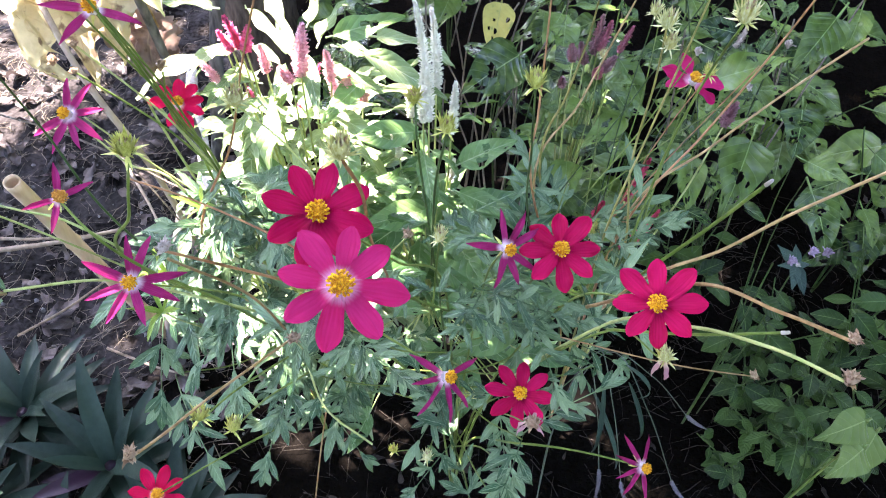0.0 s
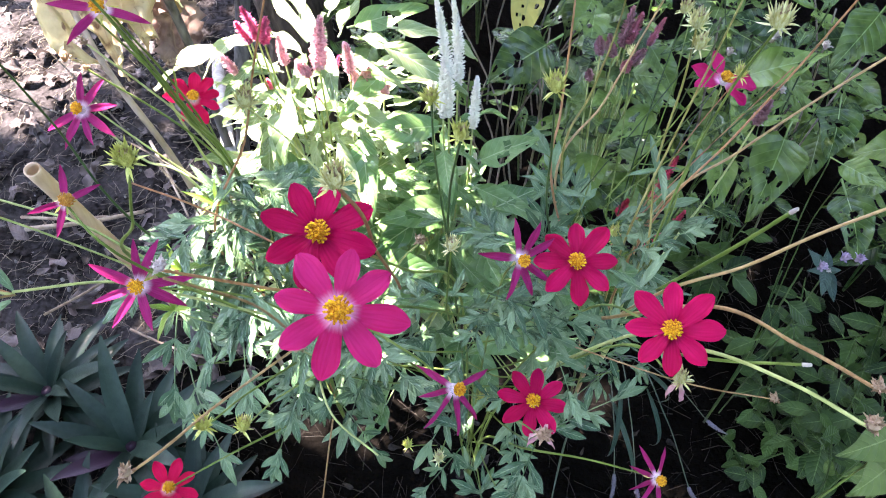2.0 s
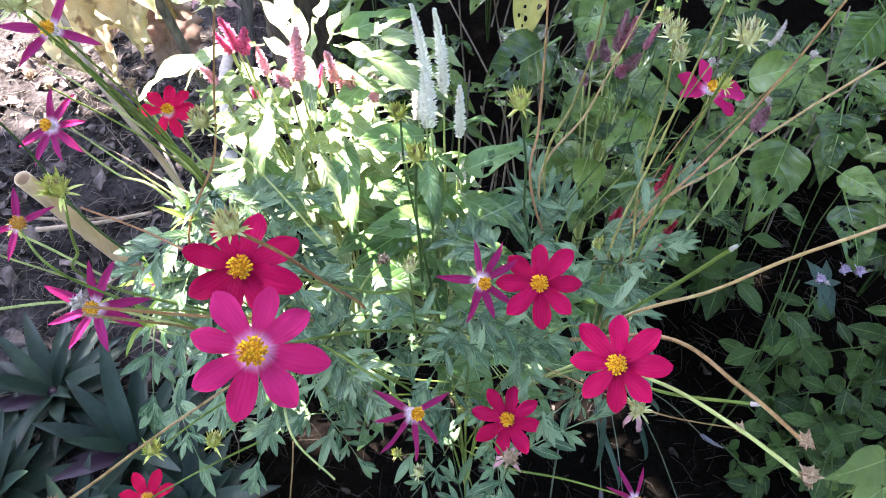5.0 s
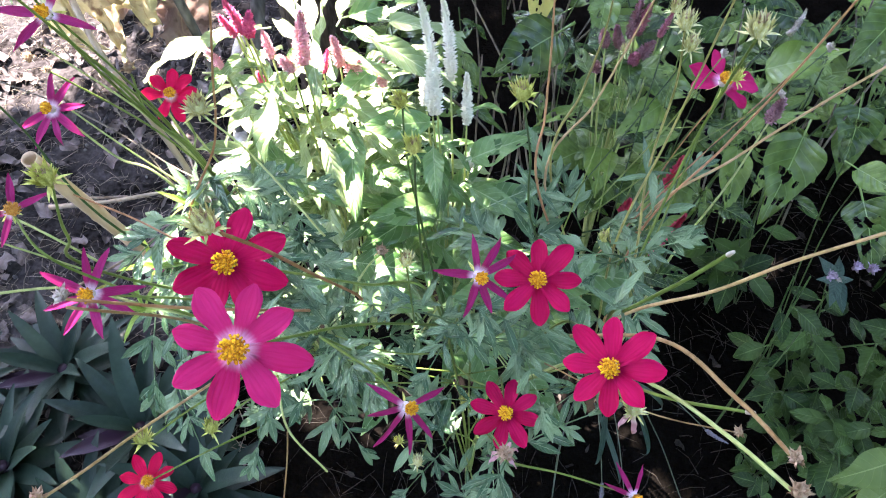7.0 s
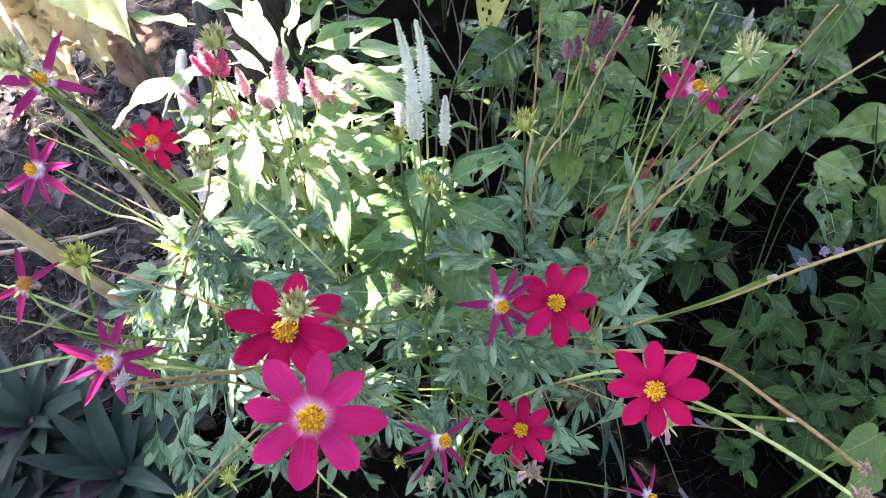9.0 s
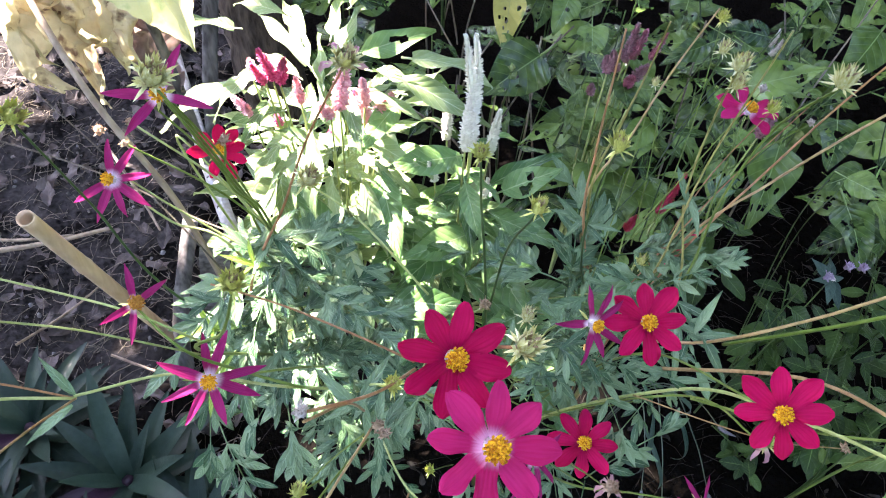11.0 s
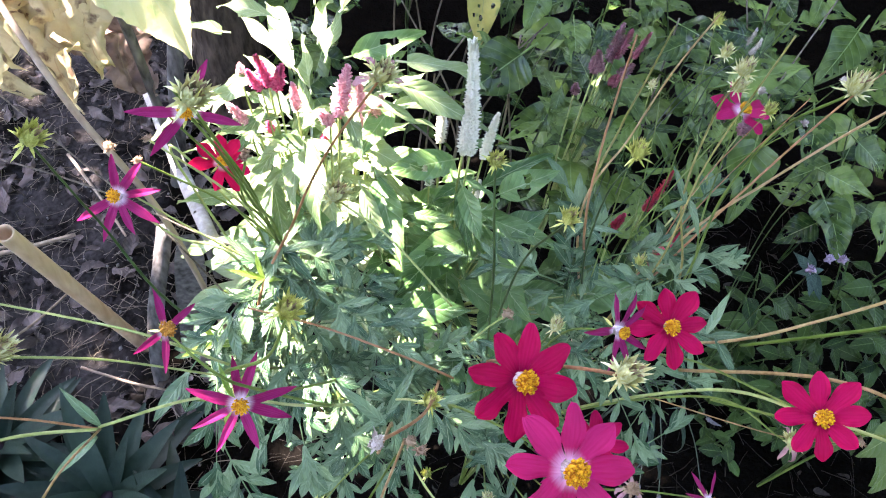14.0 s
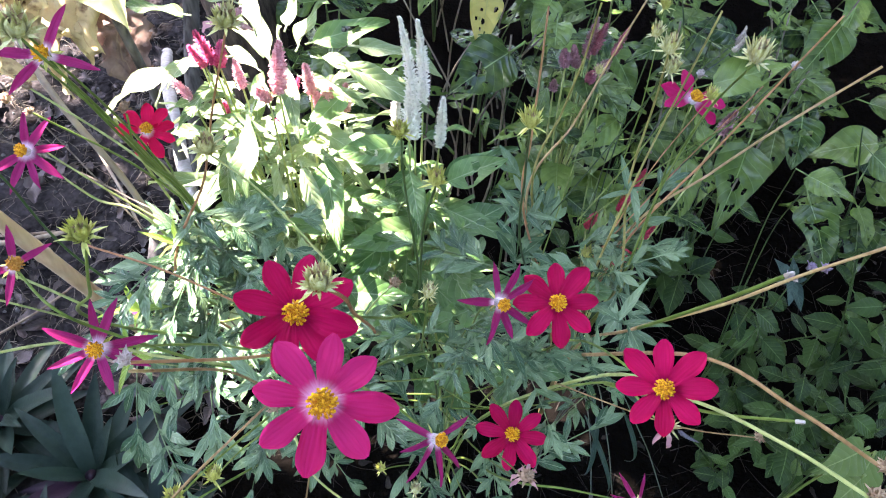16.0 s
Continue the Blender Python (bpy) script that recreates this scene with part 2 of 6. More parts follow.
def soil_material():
    """Dry grey-brown bare earth; inside the planted bed its deep shade is coloured in as near-black."""
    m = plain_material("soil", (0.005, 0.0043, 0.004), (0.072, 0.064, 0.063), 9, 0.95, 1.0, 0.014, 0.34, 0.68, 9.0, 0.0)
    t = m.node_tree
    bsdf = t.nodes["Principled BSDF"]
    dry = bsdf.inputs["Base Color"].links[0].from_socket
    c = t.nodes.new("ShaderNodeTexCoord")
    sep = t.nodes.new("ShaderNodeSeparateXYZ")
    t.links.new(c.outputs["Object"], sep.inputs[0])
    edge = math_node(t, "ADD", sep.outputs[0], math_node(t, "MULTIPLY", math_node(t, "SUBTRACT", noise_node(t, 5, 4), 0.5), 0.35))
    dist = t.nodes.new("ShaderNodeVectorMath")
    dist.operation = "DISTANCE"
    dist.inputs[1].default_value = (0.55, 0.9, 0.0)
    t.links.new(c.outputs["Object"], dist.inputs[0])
    # Mask of the bed, where shade is put into the soil colour.
    bed_shade = math_node(t, "MULTIPLY", ramp(t, edge, -0.66, -0.52), ramp(t, math_node(t, "ADD", dist.outputs["Value"], math_node(t, "MULTIPLY", noise_node(t, 3, 4), 0.5)), 2.1, 1.8))
    t.links.new(mix_color(t, bed_shade, dry, mix_color(t, noise_node(t, 40, 5), (0.0010, 0.0009, 0.0007), (0.0060, 0.0050, 0.0042))), bsdf.inputs["Base Color"])
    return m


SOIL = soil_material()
MINT_STEM = plain_material("grey_green_stem", (0.05, 0.07, 0.05), (0.12, 0.14, 0.10), 60, 0.6, 0.3, 0.0006)
MAUVE_DUST = spike_material("grey_plume", (0.10, 0.09, 0.11), (0.26, 0.24, 0.28))
PEBBLE = plain_material("pebble", (0.07, 0.065, 0.06), (0.19, 0.18, 0.17), 30, 0.85, 0.4, 0.001)
# Straw tone darkened to carry the shade that lies over the bed.
SHADED_STRAW = plain_material("shaded_straw", (0.008, 0.007, 0.006), (0.045, 0.038, 0.031), 60, 0.8, 0.3, 0.0008)
STRAW = plain_material("straw", (0.06, 0.050, 0.038), (0.24, 0.20, 0.15), 60, 0.8, 0.3, 0.0008)
BARK = plain_material("bark", (0.02, 0.014, 0.011), (0.12, 0.09, 0.07), 26, 0.95, 1.0, 0.012, 0.34, 0.66, 4.0, 0.1, (1, 1, 0.25))
CANE = plain_material("bamboo", (0.42, 0.27, 0.15), (0.72, 0.54, 0.36), 22, 0.5, 0.3, 0.001, stretch=(1, 1, 0.12))
GREY_WOOD = plain_material("grey_wood", (0.04, 0.036, 0.034), (0.24, 0.22, 0.205), 24, 0.85, 0.7, 0.003, stretch=(1, 1, 0.2))
PALE_BARK = plain_material("pale_bark", (0.26, 0.23, 0.20), (0.58, 0.53, 0.48), 30, 0.85, 0.6, 0.002, stretch=(1, 1, 0.4))
PALE_WOOD = plain_material("pale_wood", (0.151, 0.108, 0.072), (0.367, 0.284, 0.204), 24, 0.8, 0.5, 0.002, stretch=(1, 1, 0.2))


# ---- shapes ----
def catmull(pts, n=8):
    """A smooth line through the points."""
    p = [Vector(q) for q in pts]
    if len(p) == 2:
        p.insert(1, (p[0] + p[1]) / 2 + Vector((0, 0, 0.004)))
    p = [2 * p[0] - p[1], *p, 2 * p[-1] - p[-2]]
    out = []
    for i in range(1, len(p) - 2):
        a, b, c, d = p[i - 1:i + 3]
        for k in range(n):
            s = k / n
            out.append(0.5 * ((2 * b) + (c - a) * s + (2 * a - 5 * b + 4 * c - d) * s * s + (3 * b - a - 3 * c + d) * s ** 3))
    out.append(p[-2])
    return out


def tube(line, r0, r1, sides=6, bumps=0.0, seed=0):
    """Vertices, faces and uvs of a round tapered stalk along a line, closed at both ends."""
    rnd = random.Random(seed)
    v, f, uv = [], [], []
    n = len(line)
    side = None
    for i, p in enumerate(line):
        d = (line[min(i + 1, n - 1)] - line[max(i - 1, 0)]).normalized()
        side = (side or d.orthogonal())
        side = (side - side.dot(d) * d).normalized()
        up = d.cross(side)
        r = r0 + (r1 - r0) * i / (n - 1)
        for k in range(sides):
            a = 2 * math.pi * k / sides
            rr = r * (1 + bumps * rnd.uniform(-1, 1))
            v.append(p + rr * (math.cos(a) * side + math.sin(a) * up))
            uv.append((k / sides, i / (n - 1)))
    for i in range(n - 1):
        for k in range(sides):
            f.append((i * sides + k, i * sides + (k + 1) % sides, (i + 1) * sides + (k + 1) % sides, (i + 1) * sides + k))
    f.append(tuple(reversed(range(sides))))
    f.append(tuple(range((n - 1) * sides, n * sides)))
    return v, f, uv


def oval(v):
    return math.sin(math.pi * min(1, v) ** 0.8) ** 0.8


def lance(v):
    return (math.sin(math.pi * v ** 0.72)) ** 0.9 * (1 - 0.25 * v)


def ovate(v):
    return math.sin(math.pi * v ** 0.55) ** 0.85 * (1 - 0.3 * v)


def sword(v):
    return min(1, 0.62 + 1.2 * v) * (1 - v ** 3.2) ** 0.9


def broad_petal(v):
    return (0.30 + 1.02 * v ** 1.05 * (1 - 0.20 * v)) * (1 - v ** 3.2) ** 0.72


def slim_petal(v):
    return (0.55 + 0.95 * v ** 0.8 * (1 - 0.6 * v)) * (1 - v ** 2.6) ** 0.8


def blade(length, width, prof, nu=4, nv=8, fold=0.25, droop=0.3, wave=0.0, cup=0.0, teeth=0.0, seed=0, stalk=0.0, holes=()):
    """A leaf or petal along +Y with its face to +Z. fold: the rise of the margins over the midrib; droop: how far the tip bends down."""
    rnd = random.Random(seed)
    ph = rnd.uniform(0, 6.28)
    v, f, uv = [], [], []
    for j in range(nv + 1):
        s = j / nv
        w = width / 2 * prof(s) if 0 < s < 1 else width / 2 * prof(0.02 if s == 0 else 0.985)
        ang = droop * s * 1.3
        y = stalk + length * (s - droop * droop * s ** 3 * 0.25)
        z = -length * droop * s * s * 0.5
        for i in range(nu + 1):
            q = 2 * i / nu - 1
            edge = 1 + (teeth * (1 if j % 2 else -1) if abs(q) == 1 and 0 < j < nv else 0)
            x = q * w * edge
            zz = z + fold * abs(q) * w - cup * w * (1 - q * q) + wave * width * math.sin(ph + s * 9 + (2 if q > 0 else 0)) * q * q * 0.25
            v.append(Vector((x, y - math.sin(ang) * 0 + 0.0, zz)))
            uv.append((0.5 + q / 2, s))
    for j in range(nv):
        for i in range(nu):
            a = j * (nu + 1) + i
            f.append((a, a + 1, a + nu + 2, a + nu + 1))
    for hx, hy, hr in holes:
        keep = []
        for face in f:
            cx = sum(uv[k][0] for k in face) / 4
            cy = sum(uv[k][1] for k in face) / 4
            if math.hypot((cx - hx) * width / length, cy - hy) > hr:
                keep.append(face)
        f = keep
        for k, (a, b) in enumerate(uv):
            dx, dy = (a - hx) * width / length, b - hy
            d = math.hypot(dx, dy)
            if 1e-6 < d < hr * 1.25:
                push = hr * (1 + 0.18 * math.sin(5 * math.atan2(dy, dx) + hx * 40)) / d
                na, nb = hx + dx * push * length / width, hy + dy * push
                v[k] = v[k] + Vector(((na - a) * width * prof(min(0.97, max(0.03, b))), (nb - b) * length, 0))
    if stalk:
        sv, sf, su = tube([Vector((0, 0, stalk * 0.12)), Vector((0, stalk * 0.5, stalk * 0.06)), Vector((0, stalk * 1.02, 0))], 0.0011 + width * 0.012, 0.0009 + width * 0.008, 5)
        o = len(v)
        v, uv = v + sv, uv + [(0.5, 0.1)] * len(sv)
        f = f + [tuple(o + k for k in face) for face in sf]
    return v, f, uv


def joined(pieces):
    """(shape, matrix) pairs joined into one shape."""
    v, f, uv = [], [], []
    for (pv, pf, pu), m in pieces:
        o = len(v)
        v += [m @ Vector(p) for p in pv]
        f += [tuple(o + k for k in face) for face in pf]
        uv += pu
    return v, f, uv


def crumpled(shape, depth, scale, seed):
    """The same shape, buckled like a dried leaf."""
    v, f, uv = shape
    o = Vector((seed * 3.1, 0, 0))
    return [p + Vector((noise.noise(p * scale + o), noise.noise(p * scale - o), 1.6 * noise.noise(p * scale * 1.3 + o * 2))) * depth for p in v], f, uv


def mesh_of(name, shape, material, smooth=True):
    v, f, uv = shape
    me = bpy.data.meshes.new(name)
    me.from_pydata([tuple(p) for p in v], [], f)
    layer = me.uv_layers.new(name="UVMap")
    idx = np.empty(len(me.loops), dtype=np.int32)
    me.loops.foreach_get("vertex_index", idx)
    layer.data.foreach_set("uv", np.array(uv, dtype=np.float32)[idx].ravel())
    if smooth:
        me.polygons.foreach_set("use_smooth", [True] * len(me.polygons))
    me.materials.append(material)
    me.update()
    return me


def thing(name, at, label, category, group=""):
    ob = new(name)
    ob.location = at
    ob.empty_display_size = 0.02
    return tagged(ob, label, category, group)


def world_of(ob):
    m = Matrix.Identity(4)
    while ob:
        m = ob.matrix_basis @ m
        ob = ob.parent
    return m


def part(name, me, parent, m=None, label=""):
    """A mesh as one part under a thing or a part; m is its pose in the world."""
    ob = new(name, me)
    ob.parent = parent
    base = Matrix.Translation(parent.location) if parent.parent is None and parent.type == "EMPTY" else world_of(parent)
    ob.matrix_basis = base.inverted() @ (m or Matrix.Identity(4))
    if label:
        tagged(ob, label)
    return ob


def aim(p, d, up=(0, 0, 1), size=1.0):
    """The pose of a leaf at p that points along d with its face towards up."""
    y = Vector(d).normalized()
    z = Vector(up) - Vector(up).dot(y) * y
    z = z.normalized() if z.length > 1e-4 else y.orthogonal().normalized()
    x = y.cross(z)
    m = Matrix((x, y, z)).transposed().to_4x4()
    return Matrix.Translation(p) @ m @ Matrix.Diagonal((size, size, size, 1))


def facing(p, n, spin=0.0, size=1.0):
    """The pose of a flower at p whose face looks along n."""
    q = Vector(n).to_track_quat("Z", "Y").to_matrix().to_4x4()
    return Matrix.Translation(p) @ q @ Matrix.Rotation(spin, 4, "Z") @ Matrix.Diagonal((size, size, size, 1))


# ---- leaf kinds ----
def finger(v):
    """Narrow at the foot, widest past the middle, with a short point."""
    return (0.14 + 1.45 * v ** 0.95) * (1 - v ** 1.7) ** 0.95


def compound_leaf(seed, pairs=3, length=0.1):
    """A cut leaf: a winged stalk with pairs of fingered leaflets and a larger one at its end."""
    rnd = random.Random(seed)
    out = []
    bend = rnd.uniform(0.15, 0.6)
    line = [Vector((0, s * length, -bend * length * s * s)) for s in (0, 0.2, 0.4, 0.6, 0.8, 1.0)]
    out.append((tube(line, 0.0010, 0.0007, 5), Matrix.Identity(4)))

    def leaflet(at, d, n, size, lobes):
        side = n.cross(d).normalized()
        curl = rnd.uniform(0.0, 0.45)
        out.append((blade(size, size * rnd.uniform(0.36, 0.46), finger, 4, 8, 0.28, curl, 0.35, seed=rnd.random()), aim(at, d, n)))
        for j in range(lobes):
            for sg in (-1, 1):
                if rnd.random() < 0.86:
                    k = 0.16 + 0.24 * j + rnd.uniform(-0.05, 0.07)
                    spot = at + d * size * k - n * size * curl * k * k * 0.5
                    out.append((blade(size * (0.66 - 0.14 * j) * rnd.uniform(0.85, 1.15), size * rnd.uniform(0.23, 0.31), finger, 2, 6, 0.25, rnd.uniform(0.0, 0.4), 0.3, seed=rnd.random()), aim(spot, d + side * sg * rnd.uniform(0.50, 0.85), n + side * sg * rnd.uniform(-0.15, 0.25))))

    for i in range(pairs):
        s = 0.30 + 0.60 * i / pairs
        at = Vector((0, s * length, -bend * length * s * s))
        n = Vector((0, bend * s, 1)).normalized()
        for sg in (-1, 1):
            d = Vector((sg * rnd.uniform(0.7, 1.1), rnd.uniform(0.65, 1.0), -bend * s - rnd.uniform(-0.1, 0.3))).normalized()
            leaflet(at, d, (n + Vector((-sg * rnd.uniform(-0.1, 0.4), 0, 0))).normalized(), length * (0.46 - 0.05 * i) * rnd.uniform(0.85, 1.15), rnd.choice((0, 1)) if i else 1)
    leaflet(line[-1], Vector((0, 1, -bend * 1.4)).normalized(), Vector((0, bend, 1)).normalized(), length * rnd.uniform(0.46, 0.58), rnd.choice((1, 2)))
    return joined(out)


COSMOS_LEAVES = [mesh_of("cosmos_leaf", compound_leaf(s, 2 + s % 2, 0.078 + 0.011 * (s % 4)), COSMOS_LEAF) for s in range(12)]
SIMPLE_COSMOS = [mesh_of("cosmos_leaflet", blade(0.055, 0.011, lance, 4, 9, 0.35, 0.35 + 0.1 * s, 0.3, seed=s), COSMOS_LEAF) for s in range(3)]
CELOSIA_LEAVES = [mesh_of("celosia_leaf", blade(0.10, 0.025, lance, 6, 14, 0.35, 0.25 + 0.13 * s, 1.0, seed=s, stalk=0.012, holes=((0.35, 0.5, 0.03),) if s == 2 else ()), CELOSIA_LEAF) for s in range(5)]
PINK_LEAVES = [mesh_of("celosia_leaf", blade(0.10, 0.025, lance, 6, 14, 0.35, 0.25 + 0.13 * s, 1.0, seed=s, stalk=0.012, holes=((0.35, 0.5, 0.03),) if s == 2 else ()), SUNLIT_CELOSIA) for s in range(5)]


def bitten(seed, count):
    rnd = random.Random(seed)
    return tuple((rnd.uniform(0.2, 0.8), rnd.uniform(0.25, 0.8), rnd.uniform(0.015, 0.075)) for _ in range(count))


WEED_LEAVES = [mesh_of("weed_leaf", blade(0.11, 0.07 + 0.006 * (s % 3), ovate, 16, 26, 0.16, 0.2 + 0.1 * (s % 5), 0.35, seed=s, stalk=0.03, holes=bitten(s, (2, 6, 9, 4, 12, 3, 8, 1)[s])), WEED_LEAF) for s in range(8)]
def herb_edge(v):
    """An even oval with a short point."""
    return max(0.0, math.sin(math.pi * v ** 0.9)) ** 0.75 * (1 - 0.25 * v)


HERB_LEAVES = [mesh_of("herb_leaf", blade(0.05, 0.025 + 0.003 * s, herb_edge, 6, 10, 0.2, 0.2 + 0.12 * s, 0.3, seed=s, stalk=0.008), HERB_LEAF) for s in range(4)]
YOUNG_LEAVES = [mesh_of("young_leaf", blade(0.07, 0.034, ovate, 6, 10, 0.2, 0.25 + 0.12 * s, 0.3, seed=s, stalk=0.008), YOUNG_LEAF) for s in range(3)]


# ---- flower heads ----
def disc_shape(radius, foot, height, count, seed):
    """A knob of small tubular florets that stands on a short column."""
    rnd = random.Random(seed)
    core = [Vector((0, 0, foot - 0.0005)), Vector((0, 0, foot + height * 0.3)), Vector((0, 0, foot + height * 0.6))]
    out = [(tube(core, radius * 0.88, radius * 0.8, 12), Matrix.Identity(4))]
    for i in range(count):
        r = radius * math.sqrt((i + 0.5) / count)
        a = i * 2.39996 + rnd.uniform(-0.2, 0.2)
        h = height * (0.5 + 0.5 * (1 - (r / radius) ** 2)) * rnd.uniform(0.8, 1.15)
        p = Vector((r * math.cos(a), r * math.sin(a), foot))
        lean = Vector((p.x * 0.26, p.y * 0.26, h))
        k = radius * 0.165
        out.append((tube([p + lean * 0.2, p + lean * 0.75, p + lean * 0.97, p + lean * 1.06], k * 0.7, k * rnd.uniform(0.7, 1.05), 5), Matrix.Identity(4)))
    return joined(out)


def column_shape(radius, height):
    """The pale bundle of floret tubes below the knob."""
    out = []
    for i in range(14):
        a = 2 * math.pi * i / 14
        p = Vector((radius * 0.75 * math.cos(a), radius * 0.75 * math.sin(a), -0.001))
        out.append((tube([p, p + Vector((0, 0, height * 0.5)), p * 1.1 + Vector((0, 0, height))], radius * 0.24, radius * 0.2, 5), Matrix.Identity(4)))
    return joined(out)


DISC = mesh_of("disc", disc_shape(0.0050, 0.0060, 0.0046, 74, 1), FLORET)
DISC_TALL = mesh_of("disc", disc_shape(0.0046, 0.0078, 0.0050, 66, 2), FLORET)
DISC_RUST = mesh_of("disc", disc_shape(0.0060, 0.0040, 0.0065, 46, 3), RUSTY)
COLUMN = mesh_of("floret_tubes", column_shape(0.0042, 0.0075), PALE_TUBE)
BROAD = {m.name: [mesh_of("petal", blade(0.0275, 0.0170 + 0.0008 * (k % 3), broad_petal, 8, 12, 0.10 - 0.06 * (k % 2), 0.02 + 0.10 * k, 0.45, 0.10 + 0.06 * (k % 3), seed=k), m) for k in range(5)] for m in (CRIMSON, MAGENTA, SCARLET)}
SLIM = [mesh_of("petal", blade(0.034, 0.0080 + 0.0007 * k, slim_petal, 6, 12, 0.70, 0.05 + 0.12 * k, 0.3, -0.25, seed=k), PURPLE) for k in range(3)]
SEPAL = mesh_of("sepal", blade(0.012, 0.003, lance, 2, 4, 0.2, 0.4), BRACT)


def flower(plant, p, n, kind, size=1.0, spin=0.0, turns=None, wide=1.0, flat=0.12, seed=0, rusty=False):
    """A flower head: the disc with its petals and sepals. turns: the petals' directions in degrees, where they are uneven."""
    rnd = random.Random(seed)
    m = facing(p, n, spin, size)
    slim = kind == "slim"
    disc = part("flower", DISC_RUST if rusty else (DISC_TALL if slim else DISC), plant, m, "purple flower with narrow petals and an orange disc" if slim else "open red-pink flower with a yellow disc")
    part("floret_tubes", COLUMN, disc, m, "pale bundle of floret tubes")
    meshes = SLIM if slim else BROAD[kind]
    for i, turn in enumerate(turns or range(0, 360, 45)):
        a = radians(turn) + rnd.uniform(-0.06, 0.06)
        rise = flat + rnd.uniform(-0.12, 0.14) + (0.05 if i % 2 else 0)
        d = Vector((math.cos(a), math.sin(a), rise))
        q = rnd.uniform(0.88, 1.07)
        up = (-rise * math.cos(a) + rnd.uniform(-0.2, 0.2), -rise * math.sin(a) + rnd.uniform(-0.12, 0.12), 1)
        pm = m @ aim(Vector((math.cos(a), math.sin(a), 0)) * 0.004 + Vector((0, 0, 0.0005 * (i % 2))), d, up, q) @ Matrix.Diagonal((wide, 1, 1, 1))
        part("petal", meshes[rnd.randrange(len(meshes))], disc, pm)
    for i in range(5):
        a = 2 * math.pi * i / 5 + 0.4
        part("sepal", SEPAL, disc, m @ aim((0.002 * math.cos(a), 0.002 * math.sin(a), -0.003), (math.cos(a), math.sin(a), -0.7), (0, 0, 1)))
    return disc


def seed_head(seed, tall, spread, pale):
    """A spent head: overlapping bracts round an oval core, and a few thin spreading ones."""
    rnd = random.Random(seed)
    core = []
    for k in range(7):
        z = -0.002 + (tall * 0.85 + 0.002) * k / 6
        core.append((z, 0.0046 * math.sin(math.pi * (0.18 + 0.62 * k / 6))))
    v, f, uv = [], [], []
    for z, r in core:
        for q in range(10):
            a = 2 * math.pi * q / 10
            v.append(Vector((r * math.cos(a), r * math.sin(a), z)))
            uv.append((q / 10, z))
    for k in range(6):
        for q in range(10):
            f.append((k * 10 + q, k * 10 + (q + 1) % 10, k * 10 + 10 + (q + 1) % 10, k * 10 + 10 + q))
    out = [((v, f, uv), Matrix.Identity(4))]
    for ring, (cnt, rise, ln, r) in enumerate(((10, 1.3, 0.60, 0.0040), (20, 2.8, 0.85, 0.0042), (24, 3.6, 1.05, 0.0042), (22, 7.0, 1.2, 0.0034), (14, 14.0, 1.3, 0.0020))):
        for i in range(cnt):
            a = 2 * math.pi * (i + 0.5 * ring) / cnt + rnd.uniform(-0.25, 0.25)
            out.append((blade(tall * ln * rnd.uniform(0.65, 1.2), 0.0024, lance, 2, 5, 0.5, rnd.uniform(-0.5, 0.1), 0.1, seed=i), aim((r * math.cos(a), r * math.sin(a), rnd.uniform(-0.001, 0.003)), (math.cos(a), math.sin(a), rise * rnd.uniform(0.4, 1.6)), (-math.cos(a), -math.sin(a), 0.3))))
    for i in range(8):
        a = 2 * math.pi * i / 8 + rnd.uniform(-0.3, 0.3)
        out.append((blade(spread * rnd.uniform(0.5, 1.2), 0.0021, lance, 2, 5, 0.2, rnd.uniform(-0.3, 0.9), 0.1, seed=i), aim((0.003 * math.cos(a), 0.003 * math.sin(a), -0.001), (math.cos(a), math.sin(a), rnd.uniform(-0.3, 0.6)), (0, 0, 1))))
    return mesh_of("seed_head", joined(out), PALE_BRACT if pale else BRACT)


def tuft_shape(seed, tall):
    rnd = random.Random(seed)
    out = []
    for i in range(14):
        a = i * 2.39996
        r = 0.0026 * math.sqrt((i + 0.5) / 22)
        out.append((blade(rnd.uniform(0.005, 0.009), 0.0022, oval, 2, 3, 0.4, rnd.uniform(-0.5, 0.5), 0.2, seed=i), aim((r * math.cos(a), r * math.sin(a), tall * 0.75), (math.cos(a) * r * 160 + rnd.uniform(-0.3, 0.3), math.sin(a) * r * 160 + rnd.uniform(-0.3, 0.3), 1.6), (-math.cos(a), -math.sin(a), 0.3))))
    return mesh_of("tuft", joined(out), DRY_HEAD)


